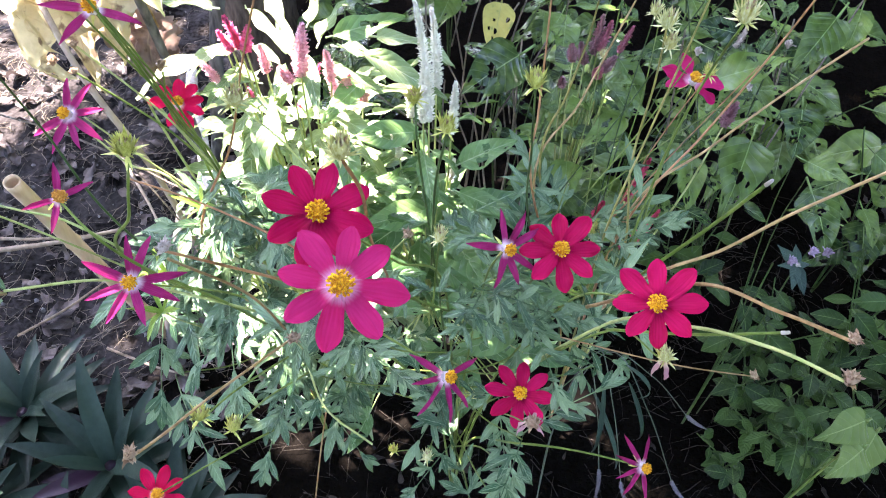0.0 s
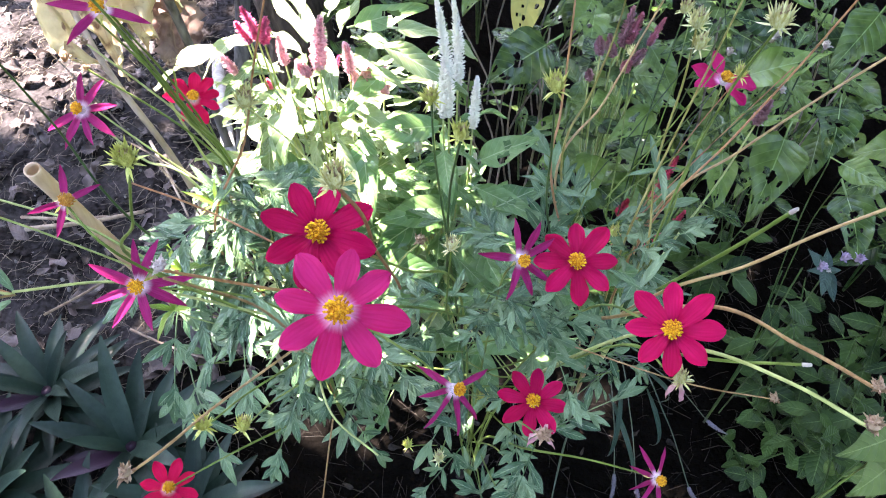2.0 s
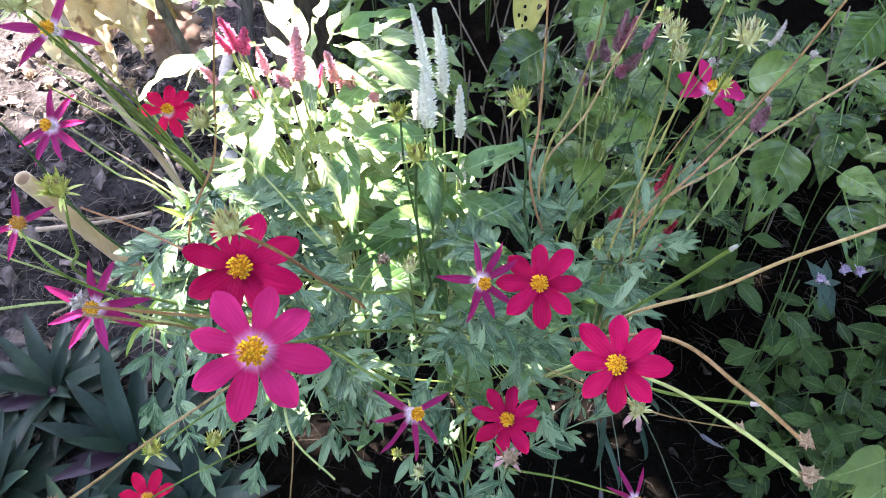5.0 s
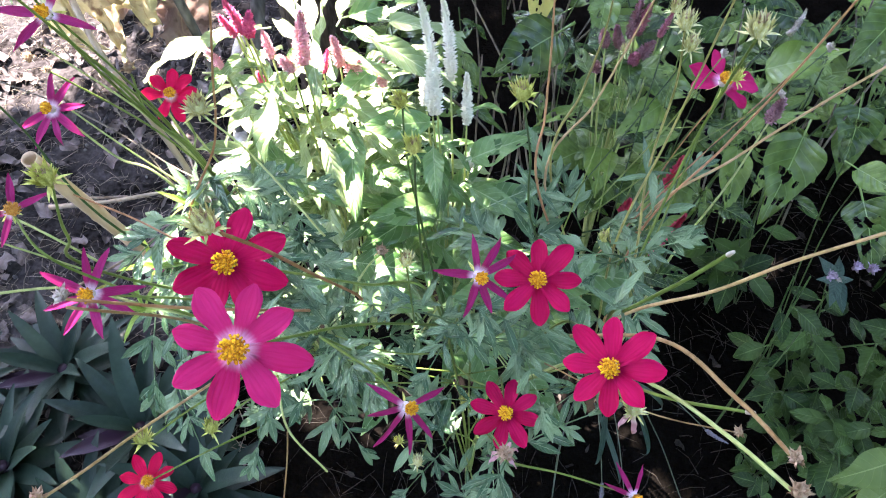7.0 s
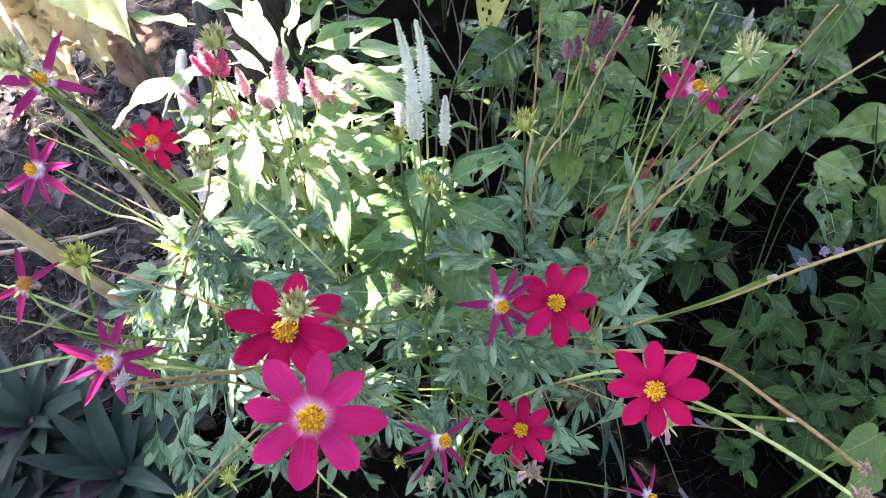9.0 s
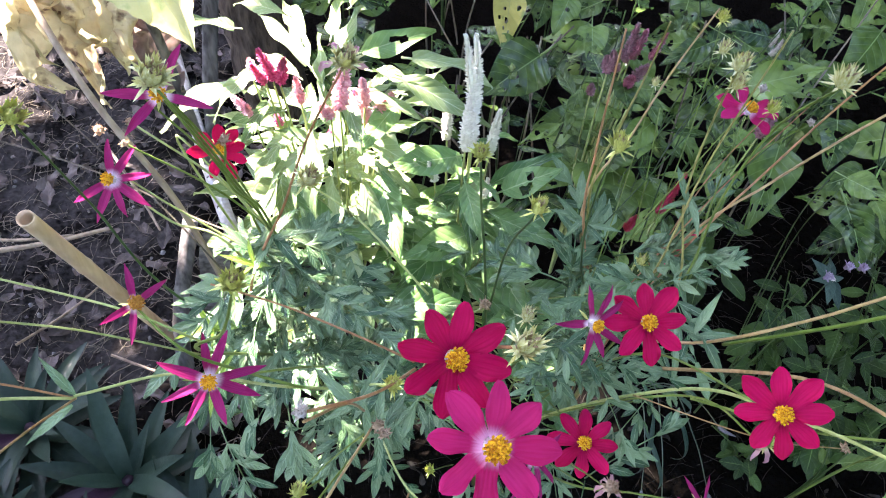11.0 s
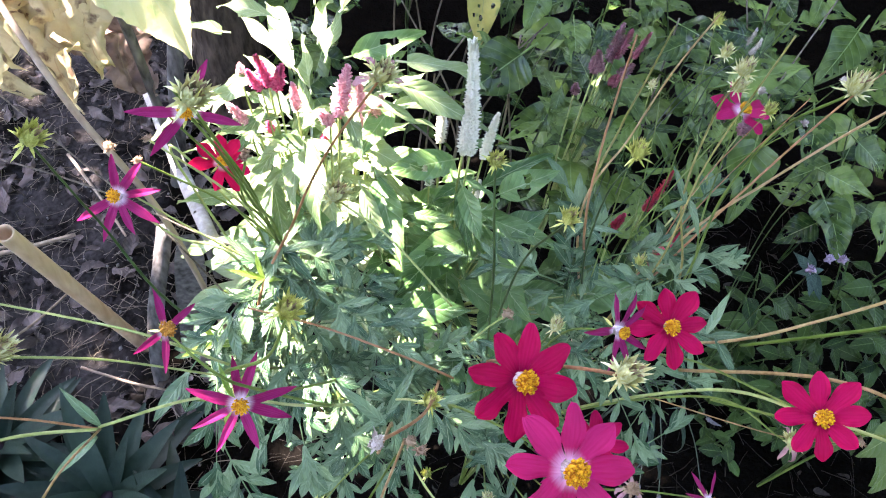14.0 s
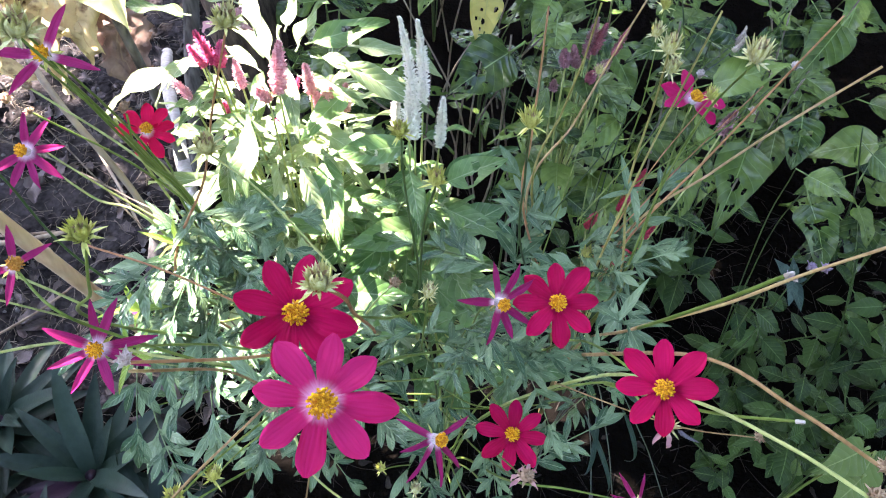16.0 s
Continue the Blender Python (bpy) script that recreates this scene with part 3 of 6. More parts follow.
def dry_shape(seed, fluffy):
    """A dried head: a ragged cup of curled bracts round a core of chaff."""
    rnd = random.Random(seed)
    out = [(tube([Vector((0, 0, -0.004)), Vector((0, 0, 0.002)), Vector((0, 0, 0.007))], 0.0024, 0.0046, 8, 0.3, seed), Matrix.Identity(4))]
    for i in range(20):
        a = i * 2.39996 + rnd.uniform(-0.3, 0.3)
        rim = Vector((math.cos(a), math.sin(a), 0))
        rise = rnd.uniform(0.5, 2.6)
        out.append((blade(rnd.uniform(0.006, 0.0105), rnd.uniform(0.0032, 0.005), ovate, 3, 5, 0.6, rnd.uniform(-1.2, 0.7), 1.0, seed=i), aim(rim * 0.0022, rim + Vector((0, 0, rise)), Vector((0, 0, 0.4)) - rim)))
    for i in range(26):
        d = Vector((rnd.gauss(0, 0.7), rnd.gauss(0, 0.7), 1)).normalized()
        out.append((blade(rnd.uniform(0.003, 0.006), 0.0016, oval, 2, 3, 0.3, rnd.uniform(-0.6, 0.8), 0.2, seed=i), aim(d * 0.002 + Vector((0, 0, 0.005)), d, (rnd.gauss(0, 1), rnd.gauss(0, 1), 0.2))))
    return mesh_of("dry_head", joined(out), FLUFF if fluffy else DRY_HEAD)


HEADS = [seed_head(s, 0.0140, 0.011, s % 2 == 1) for s in range(6)]
TUFTS = [tuft_shape(s, 0.0125) for s in range(2)]
DRY_HEADS = [dry_shape(s, s == 1) for s in range(3)]


def bud(plant, p, n, size=1.0, kind=0):
    m = facing(p, n, kind * 1.3, size)
    head = part("seed_head", HEADS[kind % 6], plant, m, "yellow-green spent seed head")
    part("tuft", TUFTS[kind % 2], head, m, "withered brown floret tuft")


def dry(plant, p, n, size=1.0, kind=0):
    part("dry_head", DRY_HEADS[kind % 3], plant, facing(p, n, kind, size), "dried brown seed head with pale fluff")


def spike_shape(length, radius, seed, material, bend=0.1, top=None):
    """A flower spike: a core set with small pointed bracts in a spiral."""
    rnd = random.Random(seed)
    line = [Vector((bend * length * s * s, 0, length * s)) for s in (0, 0.25, 0.5, 0.75, 1)]
    out = [(tube(line, radius * 0.5, radius * 0.15, 7), Matrix.Identity(4))]
    count = int(120 + 4200 * length)
    for i in range(count):
        s = (i + 0.5) / count
        a = i * 2.39996 + rnd.uniform(-0.5, 0.5)
        prof = radius * (1 - 0.6 * s ** 3) * (0.8 + 0.2 * min(1, s * 8)) * rnd.uniform(0.65, 1.25)
        c = Vector((bend * length * s * s, 0, length * s))
        d = Vector((math.cos(a), math.sin(a), 0.15 + 1.1 * s ** 3 + rnd.uniform(-0.3, 0.4)))
        out.append((blade(prof * 0.62, radius * 0.36, oval, 2, 2, 0.3, -0.2, seed=0), aim(c + Vector((math.cos(a), math.sin(a), 0)) * prof * 0.35, d, (-math.cos(a), -math.sin(a), 0.6))))
    return mesh_of("flower_spike", joined(out), material)


# ---- stems and plants ----
STEM_COUNT = [0]


def stem(plant, pts, r0=0.0018, r1=0.0012, material=None, name="stem", root=None, sides=6):
    """A stalk through the points; root: the foot from which it rises first."""
    pts = [Vector(p) for p in pts]
    if root is not None:
        foot = Vector(root)
        mid = foot.lerp(pts[0], 0.55)
        mid.x, mid.y = foot.x + (pts[0].x - foot.x) * 0.3, foot.y + (pts[0].y - foot.y) * 0.3
        pts = [foot, mid, *pts]
        r0 = max(r0, 0.0024)
    STEM_COUNT[0] += 1
    return part(name, mesh_of(name, tube(catmull(pts), r0 * 0.74, r1 * 0.74, sides, 0.06, STEM_COUNT[0]), material or GREEN_STEM), plant)


def leaf(plant, me, p, d, up=(0, 0, 1), size=1.0, name="leaf"):
    return part(name, me, plant, aim(p, d, up, size))


BLOOMS = []


def hides_bloom(p, d, size):
    """Leaves do not grow up into the open flowers."""
    for f in BLOOMS:
        for eye in ((0.04, 0.0, 1.33), (-0.10, 0.085, 1.37), (0.11, 0.045, 1.33)):
            w = (Vector(eye) - f).normalized()
            for k in (0.0, 0.05, 0.10, 0.14):
                q = p + d * k * size - f
                s = q.dot(w)
                if s > -0.015 and (q - s * w).length < 0.034:
                    return True
    return False


def tuft(plant, p, count, seed, axis=(0, 0, 1), size=1.0, meshes=None, spread=1.0, out=None, turn=0.0):
    """Leaves round a node of a stalk."""
    rnd = random.Random(seed)
    q = Vector(axis).to_track_quat("Z", "Y").to_matrix()
    meshes = meshes or COSMOS_LEAVES
    for i in range(count):
        a = 2 * math.pi * i / count + turn + rnd.uniform(-0.4, 0.4)
        d = q @ Vector((math.cos(a), math.sin(a), rnd.uniform(-0.1, 0.6) / spread))
        if out is not None:
            d = d + Vector(out) * 0.9
        if meshes is COSMOS_LEAVES:
            tip = Vector(p) + d.normalized() * 0.13 * size
            if tip.x > 0.29 or tip.x < -0.31 or rnd.random() < 0.2:
                continue
            if tip.z > 0.79:
                d.z = min(d.z, -0.05)
        if hides_bloom(Vector(p), d.normalized(), size):
            continue
        leaf(plant, meshes[rnd.randrange(len(meshes))], Vector(p) + Vector((rnd.uniform(-1, 1), rnd.uniform(-1, 1), rnd.uniform(-1, 1))) * 0.006, d, (rnd.uniform(-0.3, 0.3), rnd.uniform(-0.5, 0.1), 1), size * rnd.uniform(0.75, 1.15))


# ---- ground ----
def ground_height(x, y):
    near = math.exp(-((x / 2.5) ** 2 + ((y - 0.8) / 2.5) ** 2))
    return near * (0.030 * noise.noise(Vector((x * 3.1, y * 3.1, 0.3))) + 0.016 * noise.noise(Vector((x * 13, y * 13, 2.0))) + 0.007 * noise.noise(Vector((x * 37, y * 37, 5.0)))) - 0.01


def build_ground():
    def steps(lo, hi, n, c):
        inner = list(np.linspace(lo, hi, n))
        far = [3.0, 4.5, 8, 16, 40, 120, 400]
        return [c - d for d in reversed(far)] + inner + [c + d for d in far]
    xs, ys = steps(-2.0, 1.8, 170, 0), steps(-0.6, 2.6, 150, 1.0)
    v = [(x, y, ground_height(x, y)) for y in ys for x in xs]
    n = len(xs)
    f = [(j * n + i, j * n + i + 1, (j + 1) * n + i + 1, (j + 1) * n + i) for j in range(len(ys) - 1) for i in range(n - 1)]
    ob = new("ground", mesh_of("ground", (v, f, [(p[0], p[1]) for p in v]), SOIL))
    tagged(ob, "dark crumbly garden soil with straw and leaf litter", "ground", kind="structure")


build_ground()


def scatter(seed, count, x0, x1, y0, y1):
    rnd = random.Random(seed)
    for _ in range(count):
        x, y = rnd.uniform(x0, x1), rnd.uniform(y0, y1)
        yield rnd, Vector((x, y, ground_height(x, y)))


def litter():
    out = []
    for rnd, p in scatter(11, 240, -1.9, -0.40, 0.2, 2.3):
        a = rnd.uniform(0, 6.28)
        s = rnd.uniform(0.02, 0.055)
        out.append((blade(s, s * rnd.uniform(0.3, 0.6), ovate, 4, 5, rnd.uniform(-0.5, 0.6), rnd.uniform(-0.9, 0.9), 0.8, seed=rnd.random()), aim(p + Vector((0, 0, 0.006)), (math.cos(a), math.sin(a), rnd.uniform(-0.15, 0.25)), (rnd.uniform(-0.5, 0.5), rnd.uniform(-0.5, 0.5), 1))))
    for rnd, p in scatter(14, 300, -1.4, -0.38, 0.45, 1.7):
        a = rnd.uniform(0, 6.28)
        s = rnd.uniform(0.035, 0.085)
        out.append((blade(s, s * rnd.uniform(0.3, 0.55), ovate, 6, 7, rnd.uniform(-0.6, 0.7), rnd.uniform(-1.0, 1.0), 1.2, seed=rnd.random()), aim(p + Vector((0, 0, 0.010)), (math.cos(a), math.sin(a), rnd.uniform(-0.15, 0.3)), (rnd.uniform(-0.5, 0.5), rnd.uniform(-0.5, 0.5), 1))))
    tagged(new("leaf_litter", mesh_of("leaf_litter", joined(out), BROWN_LEAF)), "fallen brown and grey leaves scattered on soil", "leaf litter", kind="stuff")
    out = []
    for rnd, p in [*scatter(12, 1500, -1.9, -0.40, 0.2, 2.3), *scatter(15, 1900, -1.5, -0.35, 0.4, 1.7)]:
        a = rnd.uniform(0, 6.28)
        s = rnd.uniform(0.015, 0.07)
        d = Vector((math.cos(a), math.sin(a), 0))
        z = Vector((0, 0, 1))
        bow = d.cross(z) * rnd.uniform(-0.2, 0.2) * s
        line = [p + z * 0.003 - d * s / 2, p + z * rnd.uniform(0.004, 0.016) + bow, p + z * rnd.uniform(0.002, 0.014) + d * s / 2]
        r = rnd.uniform(0.0004, 0.0011)
        out.append((tube(line, r, r * 0.7, 4), Matrix.Identity(4)))
    tagged(new("straw", mesh_of("straw", joined(out), STRAW)), "dry straw and thin twigs lying on soil", "straw", kind="stuff")
    out = []
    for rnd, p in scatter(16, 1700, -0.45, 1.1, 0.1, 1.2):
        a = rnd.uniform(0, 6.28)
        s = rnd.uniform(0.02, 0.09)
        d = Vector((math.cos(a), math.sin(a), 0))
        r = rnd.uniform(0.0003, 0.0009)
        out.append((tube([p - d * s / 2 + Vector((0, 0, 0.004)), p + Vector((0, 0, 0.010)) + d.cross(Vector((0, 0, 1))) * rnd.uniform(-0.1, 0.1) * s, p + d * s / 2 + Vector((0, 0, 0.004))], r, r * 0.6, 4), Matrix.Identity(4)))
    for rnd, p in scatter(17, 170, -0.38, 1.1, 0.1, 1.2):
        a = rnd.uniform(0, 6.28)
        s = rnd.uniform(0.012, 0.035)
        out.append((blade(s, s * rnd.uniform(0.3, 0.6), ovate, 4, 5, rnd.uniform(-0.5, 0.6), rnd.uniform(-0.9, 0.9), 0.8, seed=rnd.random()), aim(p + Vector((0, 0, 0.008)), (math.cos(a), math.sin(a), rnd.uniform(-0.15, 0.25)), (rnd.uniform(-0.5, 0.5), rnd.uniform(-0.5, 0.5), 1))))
    tagged(new("mulch", mesh_of("mulch", joined(out), SHADED_STRAW)), "leaf and stem mulch on the bed soil, coloured dark for shade", "mulch", kind="stuff")
    out = []
    for rnd, p in scatter(13, 900, -1.9, -0.35, 0.2, 2.3):
        s = rnd.uniform(0.002, 0.008)
        ring = [Vector((0, 0, z)) for z in (-0.8 * s, -0.4 * s, 0.2 * s, 0.7 * s)]
        ball = tube(ring, s, s * 0.5, 7, 0.3, rnd.random())
        out.append((ball, Matrix.Translation(p) @ Matrix.Rotation(rnd.uniform(0, 6.28), 4, "Z") @ Matrix.Diagonal((1, rnd.uniform(0.6, 1), 1, 1))))
    tagged(new("pebbles", mesh_of("pebbles", joined(out), PEBBLE)), "small grey clods and pebbles on soil", "pebbles", kind="stuff")


litter()


# ---- the tree behind the bed, with an unseen crown added to shade it ----
def lit(x, y, rnd):
    """Whether a gap is left in the added crown to let sun onto this spot of the bed."""
    gaps = ((-0.21, 0.77, 0.25, 0.26, 1.0), (-0.105, 0.635, 0.105, 0.11, 0.93), (0.03, 1.03, 0.11, 0.09, 0.8), (-0.195, 0.425, 0.135, 0.155, 0.90), (-0.565, 0.65, 0.07, 0.08, 0.95), (-0.63, 0.73, 0.07, 0.08, 0.9), (0.080, 0.570, 0.045, 0.040, 0.75), (-0.60, 1.03, 0.23, 0.16, 0.93), (-0.53, 0.88, 0.11, 0.10, 0.95), (-1.75, 2.0, 0.6, 0.45, 0.75), (-1.74, 1.80, 0.34, 0.32, 0.92), (-0.95, 1.0, 0.10, 0.08, 0.5))
    for cx, cy, rx, ry, k in gaps:
        if ((x - cx) / rx) ** 2 + ((y - cy) / ry) ** 2 < 1 and rnd.random() < k:
            return True
    return False


def shade_tree():
    foot = Vector((-0.40, 1.42, -0.02))
    tree = thing("tree", foot, "tree with rough brown bark, its unseen leafy crown added for shade", "tree")
    line = catmull([foot, (-0.42, 1.44, 0.5), (-0.50, 1.47, 1.3), (-0.75, 1.45, 2.4), (-1.0, 1.6, 3.3)], 14)
    part("trunk", mesh_of("trunk", tube(line, 0.085, 0.05, 18, 0.10, 4), BARK), tree)
    rnd = random.Random(5)
    for k in range(9):
        a = k * 0.7
        s = line[30 + 2 * k]
        e = Vector((-0.7 + 1.7 * math.cos(a), 1.35 + 1.6 * math.sin(a), rnd.uniform(2.7, 3.4)))
        part("limb", mesh_of("limb", tube(catmull([s, s.lerp(e, 0.5) + Vector((0, 0, 0.15)), e]), 0.03, 0.008, 7, 0.1, k), BARK), tree)
    out = []
    for _ in range(10500):
        x, y = rnd.uniform(-2.2, 1.3), rnd.uniform(-0.3, 2.6)
        if lit(x, y, rnd):
            continue
        p = Vector((x, y, 0.7)) + TO_SUN * rnd.uniform(2.2, 3.1)
        a = rnd.uniform(0, 6.28)
        out.append((blade(0.13, 0.075, ovate, 2, 3, 0.2, 0.4, seed=1), aim(p, (math.cos(a), math.sin(a), rnd.uniform(-0.6, 0.2)), TO_SUN + Vector((rnd.uniform(-0.5, 0.5), rnd.uniform(-0.5, 0.5), rnd.uniform(-0.5, 0.5))))))
    # Extra clumps placed to stop stray sun on the flowers and weeds.
    for k in range(1100):
        x, y = (rnd.uniform(0.0, 0.42), rnd.uniform(-0.15, 0.32)) if k % 2 else (rnd.uniform(0.20, 0.65), rnd.uniform(0.65, 1.1))
        if lit(x, y, rnd):
            continue
        p = Vector((x, y, 0.7)) + TO_SUN * rnd.uniform(2.2, 3.1)
        a = rnd.uniform(0, 6.28)
        out.append((blade(0.13, 0.075, ovate, 2, 3, 0.2, 0.4, seed=1), aim(p, (math.cos(a), math.sin(a), rnd.uniform(-0.6, 0.2)), TO_SUN)))
    # Unseen foliage overhead and towards the path, added to cut skylight.
    for _ in range(1700):
        a, r = rnd.uniform(0, 6.28), math.sqrt(rnd.random())
        p = Vector((1.30 + 1.1 * r * math.cos(a), 0.55 + 0.9 * r * math.sin(a), rnd.uniform(2.3, 2.8)))
        a = rnd.uniform(0, 6.28)
        out.append((blade(0.13, 0.075, ovate, 2, 3, 0.2, 0.4, seed=1), aim(p, (math.cos(a), math.sin(a), rnd.uniform(-0.6, 0.2)), (rnd.uniform(-0.5, 0.5), rnd.uniform(-0.5, 0.5), 1))))
    for _ in range(330):
        p = Vector((rnd.uniform(0.5, 1.5), rnd.uniform(0.15, 0.95), rnd.uniform(2.3, 2.9)))
        a = rnd.uniform(0, 6.28)
        out.append((blade(0.13, 0.075, ovate, 2, 3, 0.2, 0.4, seed=1), aim(p, (math.cos(a), math.sin(a), rnd.uniform(-0.6, 0.2)), (rnd.uniform(-0.5, 0.5), rnd.uniform(-0.5, 0.5), 1))))
    for _ in range(1500):
        p = Vector((rnd.uniform(-1.8, 1.8), rnd.uniform(-2.3, -0.15), rnd.uniform(2.3, 2.9)))
        a = rnd.uniform(0, 6.28)
        out.append((blade(0.13, 0.075, ovate, 2, 3, 0.2, 0.4, seed=1), aim(p, (math.cos(a), math.sin(a), rnd.uniform(-0.6, 0.2)), (rnd.uniform(-0.5, 0.5), rnd.uniform(-0.5, 0.5), 1))))
    # Small leaves added to shade just two of the blooms.
    for k in range(26):
        spot = (-0.227, 0.41) if k % 2 else (-0.187, 0.505)
        p = Vector((spot[0] + rnd.uniform(-0.025, 0.025), spot[1] + rnd.uniform(-0.025, 0.025), 0.7)) + TO_SUN * rnd.uniform(2.2, 2.6)
        out.append((blade(0.055, 0.034, ovate, 2, 3, 0.2, 0.3, seed=k), aim(p, (math.cos(k), math.sin(k), -0.2), TO_SUN)))
    part("crown", mesh_of("crown", joined(out), WEED_LEAF), tree)


shade_tree()


def skylight_screen():
    """An unseen leaf ring round the bed, added to block skylight; lower on the sun's side."""
    rnd = random.Random(8)
    out = []
    sun_way = math.atan2(TO_SUN.y, TO_SUN.x)
    for k in range(26000):
        a = rnd.uniform(0, 6.2832)
        off = abs((a - sun_way + math.pi) % (2 * math.pi) - math.pi)
        r = rnd.uniform(2.5, 3.4) + (2.2 if off < 0.7 else 0.0)
        top = 2.4 if off < 0.7 else (3.4 if math.sin(a) > 0.45 else 6.6)
        p = Vector((0.1 + r * math.cos(a), 0.4 + r * math.sin(a), rnd.uniform(0.02, top)))
        c = rnd.uniform(0, 6.28)
        out.append((blade(0.24, 0.13, ovate, 2, 3, 0.2, 0.4, seed=1), aim(p, (math.cos(c), math.sin(c), rnd.uniform(-0.8, 0.2)), (-math.cos(a), -math.sin(a), 0.8))))
    tagged(new("shrub_bank", mesh_of("shrub_bank", joined(out), WEED_LEAF)), "unseen ring of dark green leaves added to block low skylight", "shrubs", kind="stuff")


skylight_screen()


# ---- cosmos plants ----
EYE_SIDE = Vector((0.042, 0.0, 1.326))


def toward(p, right=0.0, up=0.0):
    """The way from p to where the path stands, turned some degrees to its right and up."""
    n = (EYE_SIDE - Vector(p)).normalized()
    x = Vector((1, 0, 0))
    x = (x - x.dot(n) * n).normalized()
    y = n.cross(x)
    return (n + x * math.tan(radians(right)) + y * math.tan(radians(up))).normalized()


A_FOOT, B_FOOT, C_FOOT = (0.05, 0.46, -0.02), (-0.19, 0.56, -0.02), (0.24, 0.60, -0.02)
cosmos_a = thing("cosmos_plant", A_FOOT, "bushy cosmos plant with cut leaves and red-pink flowers", "flowering plant", "cosmos plants")
cosmos_b = thing("cosmos_plant", B_FOOT, "cosmos plant with purple star flowers beside bare soil", "flowering plant", "cosmos plants")
cosmos_c = thing("cosmos_plant", C_FOOT, "tall cosmos plant with many bare green stalks and seed heads", "flowering plant", "cosmos plants")


def foliage(plant, foot, center, radii, nodes, seed, size=1.0, top=0.2):
    """Leafy side shoots that fill a dome round the plant's stalks."""
    rnd = random.Random(seed)
    c = Vector(center)
    for k in range(nodes):
        a = k * 2.39996
        low = k % 4 == 3 and math.cos(a) < 0.35
        h = top * (1 - ((k + 0.5) / nodes) ** 1.3) if not low else -rnd.uniform(0.2, 0.8)
        r = math.sqrt(max(0.0, 1 - h * h)) * (math.sqrt((k + 0.5) / nodes) * 0.95 + 0.05 if not low else rnd.uniform(0.6, 1.05))
        p = c + Vector((radii[0] * r * math.cos(a), radii[1] * r * math.sin(a), radii[2] * (h + rnd.uniform(-0.12, 0.12) - 0.75 * rnd.random() ** 2)))
        if p.y > c.y + 0.04 or (low and (k % 8 == 7 or p.x < 0.0 or p.z < 0.42)) or (foot == A_FOOT and p.z < 0.52 and p.x < 0.06) or (foot == A_FOOT and abs(p.x) < 0.10 and p.y > 0.385 and p.z > 0.5) or (foot == A_FOOT and ((p.y < 0.31 and p.x < 0.07) or (p.y < 0.335 and p.x < -0.02) or (p.y < 0.37 and p.x > 0.15))) or (foot == C_FOOT and p.x > 0.26):
            continue
        axis_pt = Vector((foot[0] * 0.6 + c.x * 0.4, foot[1] * 0.6 + c.y * 0.4, max(0.02, p.z - 0.16)))
        stem(plant, [axis_pt, axis_pt.lerp(p, 0.55) + Vector((0, 0, -0.02)), p], 0.0016, 0.0010, GREEN_STEM, "side_shoot", sides=5)
        away = (p - axis_pt)
        away.z *= 0.3
        away = away.normalized() if away.length > 0.01 else Vector((0, -1, 0))
        tuft(plant, p, 3 if k % 3 else 4, seed * 100 + k, (away.x * 0.4, away.y * 0.4 - 0.25, 1), size, None, 1.2, away * 0.6, a)


F1, F2, F3, F4 = (-0.041, 0.239, 1.015), (-0.023, 0.192, 1.012), (0.080, 0.345, 0.853), (0.127, 0.348, 0.848)
F5, F6, F7, F8 = (0.169, 0.237, 0.935), (0.110, 0.316, 0.650), (0.304, 0.636, 0.795), (-0.210, 0.294, 0.864)
F9, F10, F11, F12 = (-0.318, 0.476, 0.869), (-0.250, 0.549, 0.820), (0.032, 0.256, 0.796), (-0.249, 0.319, 0.930)
F13, F14, F15 = (-0.274, 0.241, 0.540), (-0.230, 0.433, 1.011), (0.240, 0.268, 0.590)
BLOOMS += [Vector(p) for p in (F1, F2, F3, F4, F5, F6, F7, F8, F9, F10, F11, F12, F13, F14, F15)]


foliage(cosmos_a, A_FOOT, (0.015, 0.40, 0.56), (0.235, 0.17, 0.25), 46, 1, 0.88, 0.85)
foliage(cosmos_b, B_FOOT, (-0.20, 0.46, 0.58), (0.13, 0.12, 0.24), 24, 2, 0.88, 0.85)
foliage(cosmos_c, C_FOOT, (0.21, 0.53, 0.52), (0.15, 0.12, 0.22), 10, 3, 0.9, 0.85)

flower(cosmos_a, F1, toward(F1, 2, 4), "crimson_petal", 1.04, 0.18, wide=1.1, seed=1)
flower(cosmos_a, F2, toward(F2, 2, 2), "magenta_petal", 1.16, 0.29, wide=1.02, seed=2)
flower(cosmos_a, F3, toward(F3, 30, -12), "slim", 0.96, turns=(83, 40, 5, -56, -91, -131, 147), seed=3)
flower(cosmos_a, F4, toward(F4, 3, 6), "crimson_petal", 1.10, 0.23, wide=1.08, seed=4)
flower(cosmos_a, F5, toward(F5, 0, 4), "crimson_petal", 0.98, 0.48, wide=1.08, seed=5)
flower(cosmos_a, F6, toward(F6, 0, 8), "crimson_petal", 1.14, 0.10, seed=6)
flower(cosmos_c, F7, toward(F7, 30, 36), "magenta_petal", 1.2, turns=(128, 78, -10, -40, -74, 168), seed=7)
flower(cosmos_b, F8, toward(F8, -12, -4), "slim", 1.06, turns=(82, 52, -5, -38, -85, -131, 187, 143), seed=8)
flower(cosmos_b, F9, toward(F9, -34, 12), "slim", 1.02, turns=(105, 60, 15, -25, -60, -100, -145), seed=9)
flower(cosmos_b, F10, toward(F10, 0, 30), "scarlet_petal", 0.95, turns=(138, 92, 50, 12, -25, -60, -100, -145), seed=10)
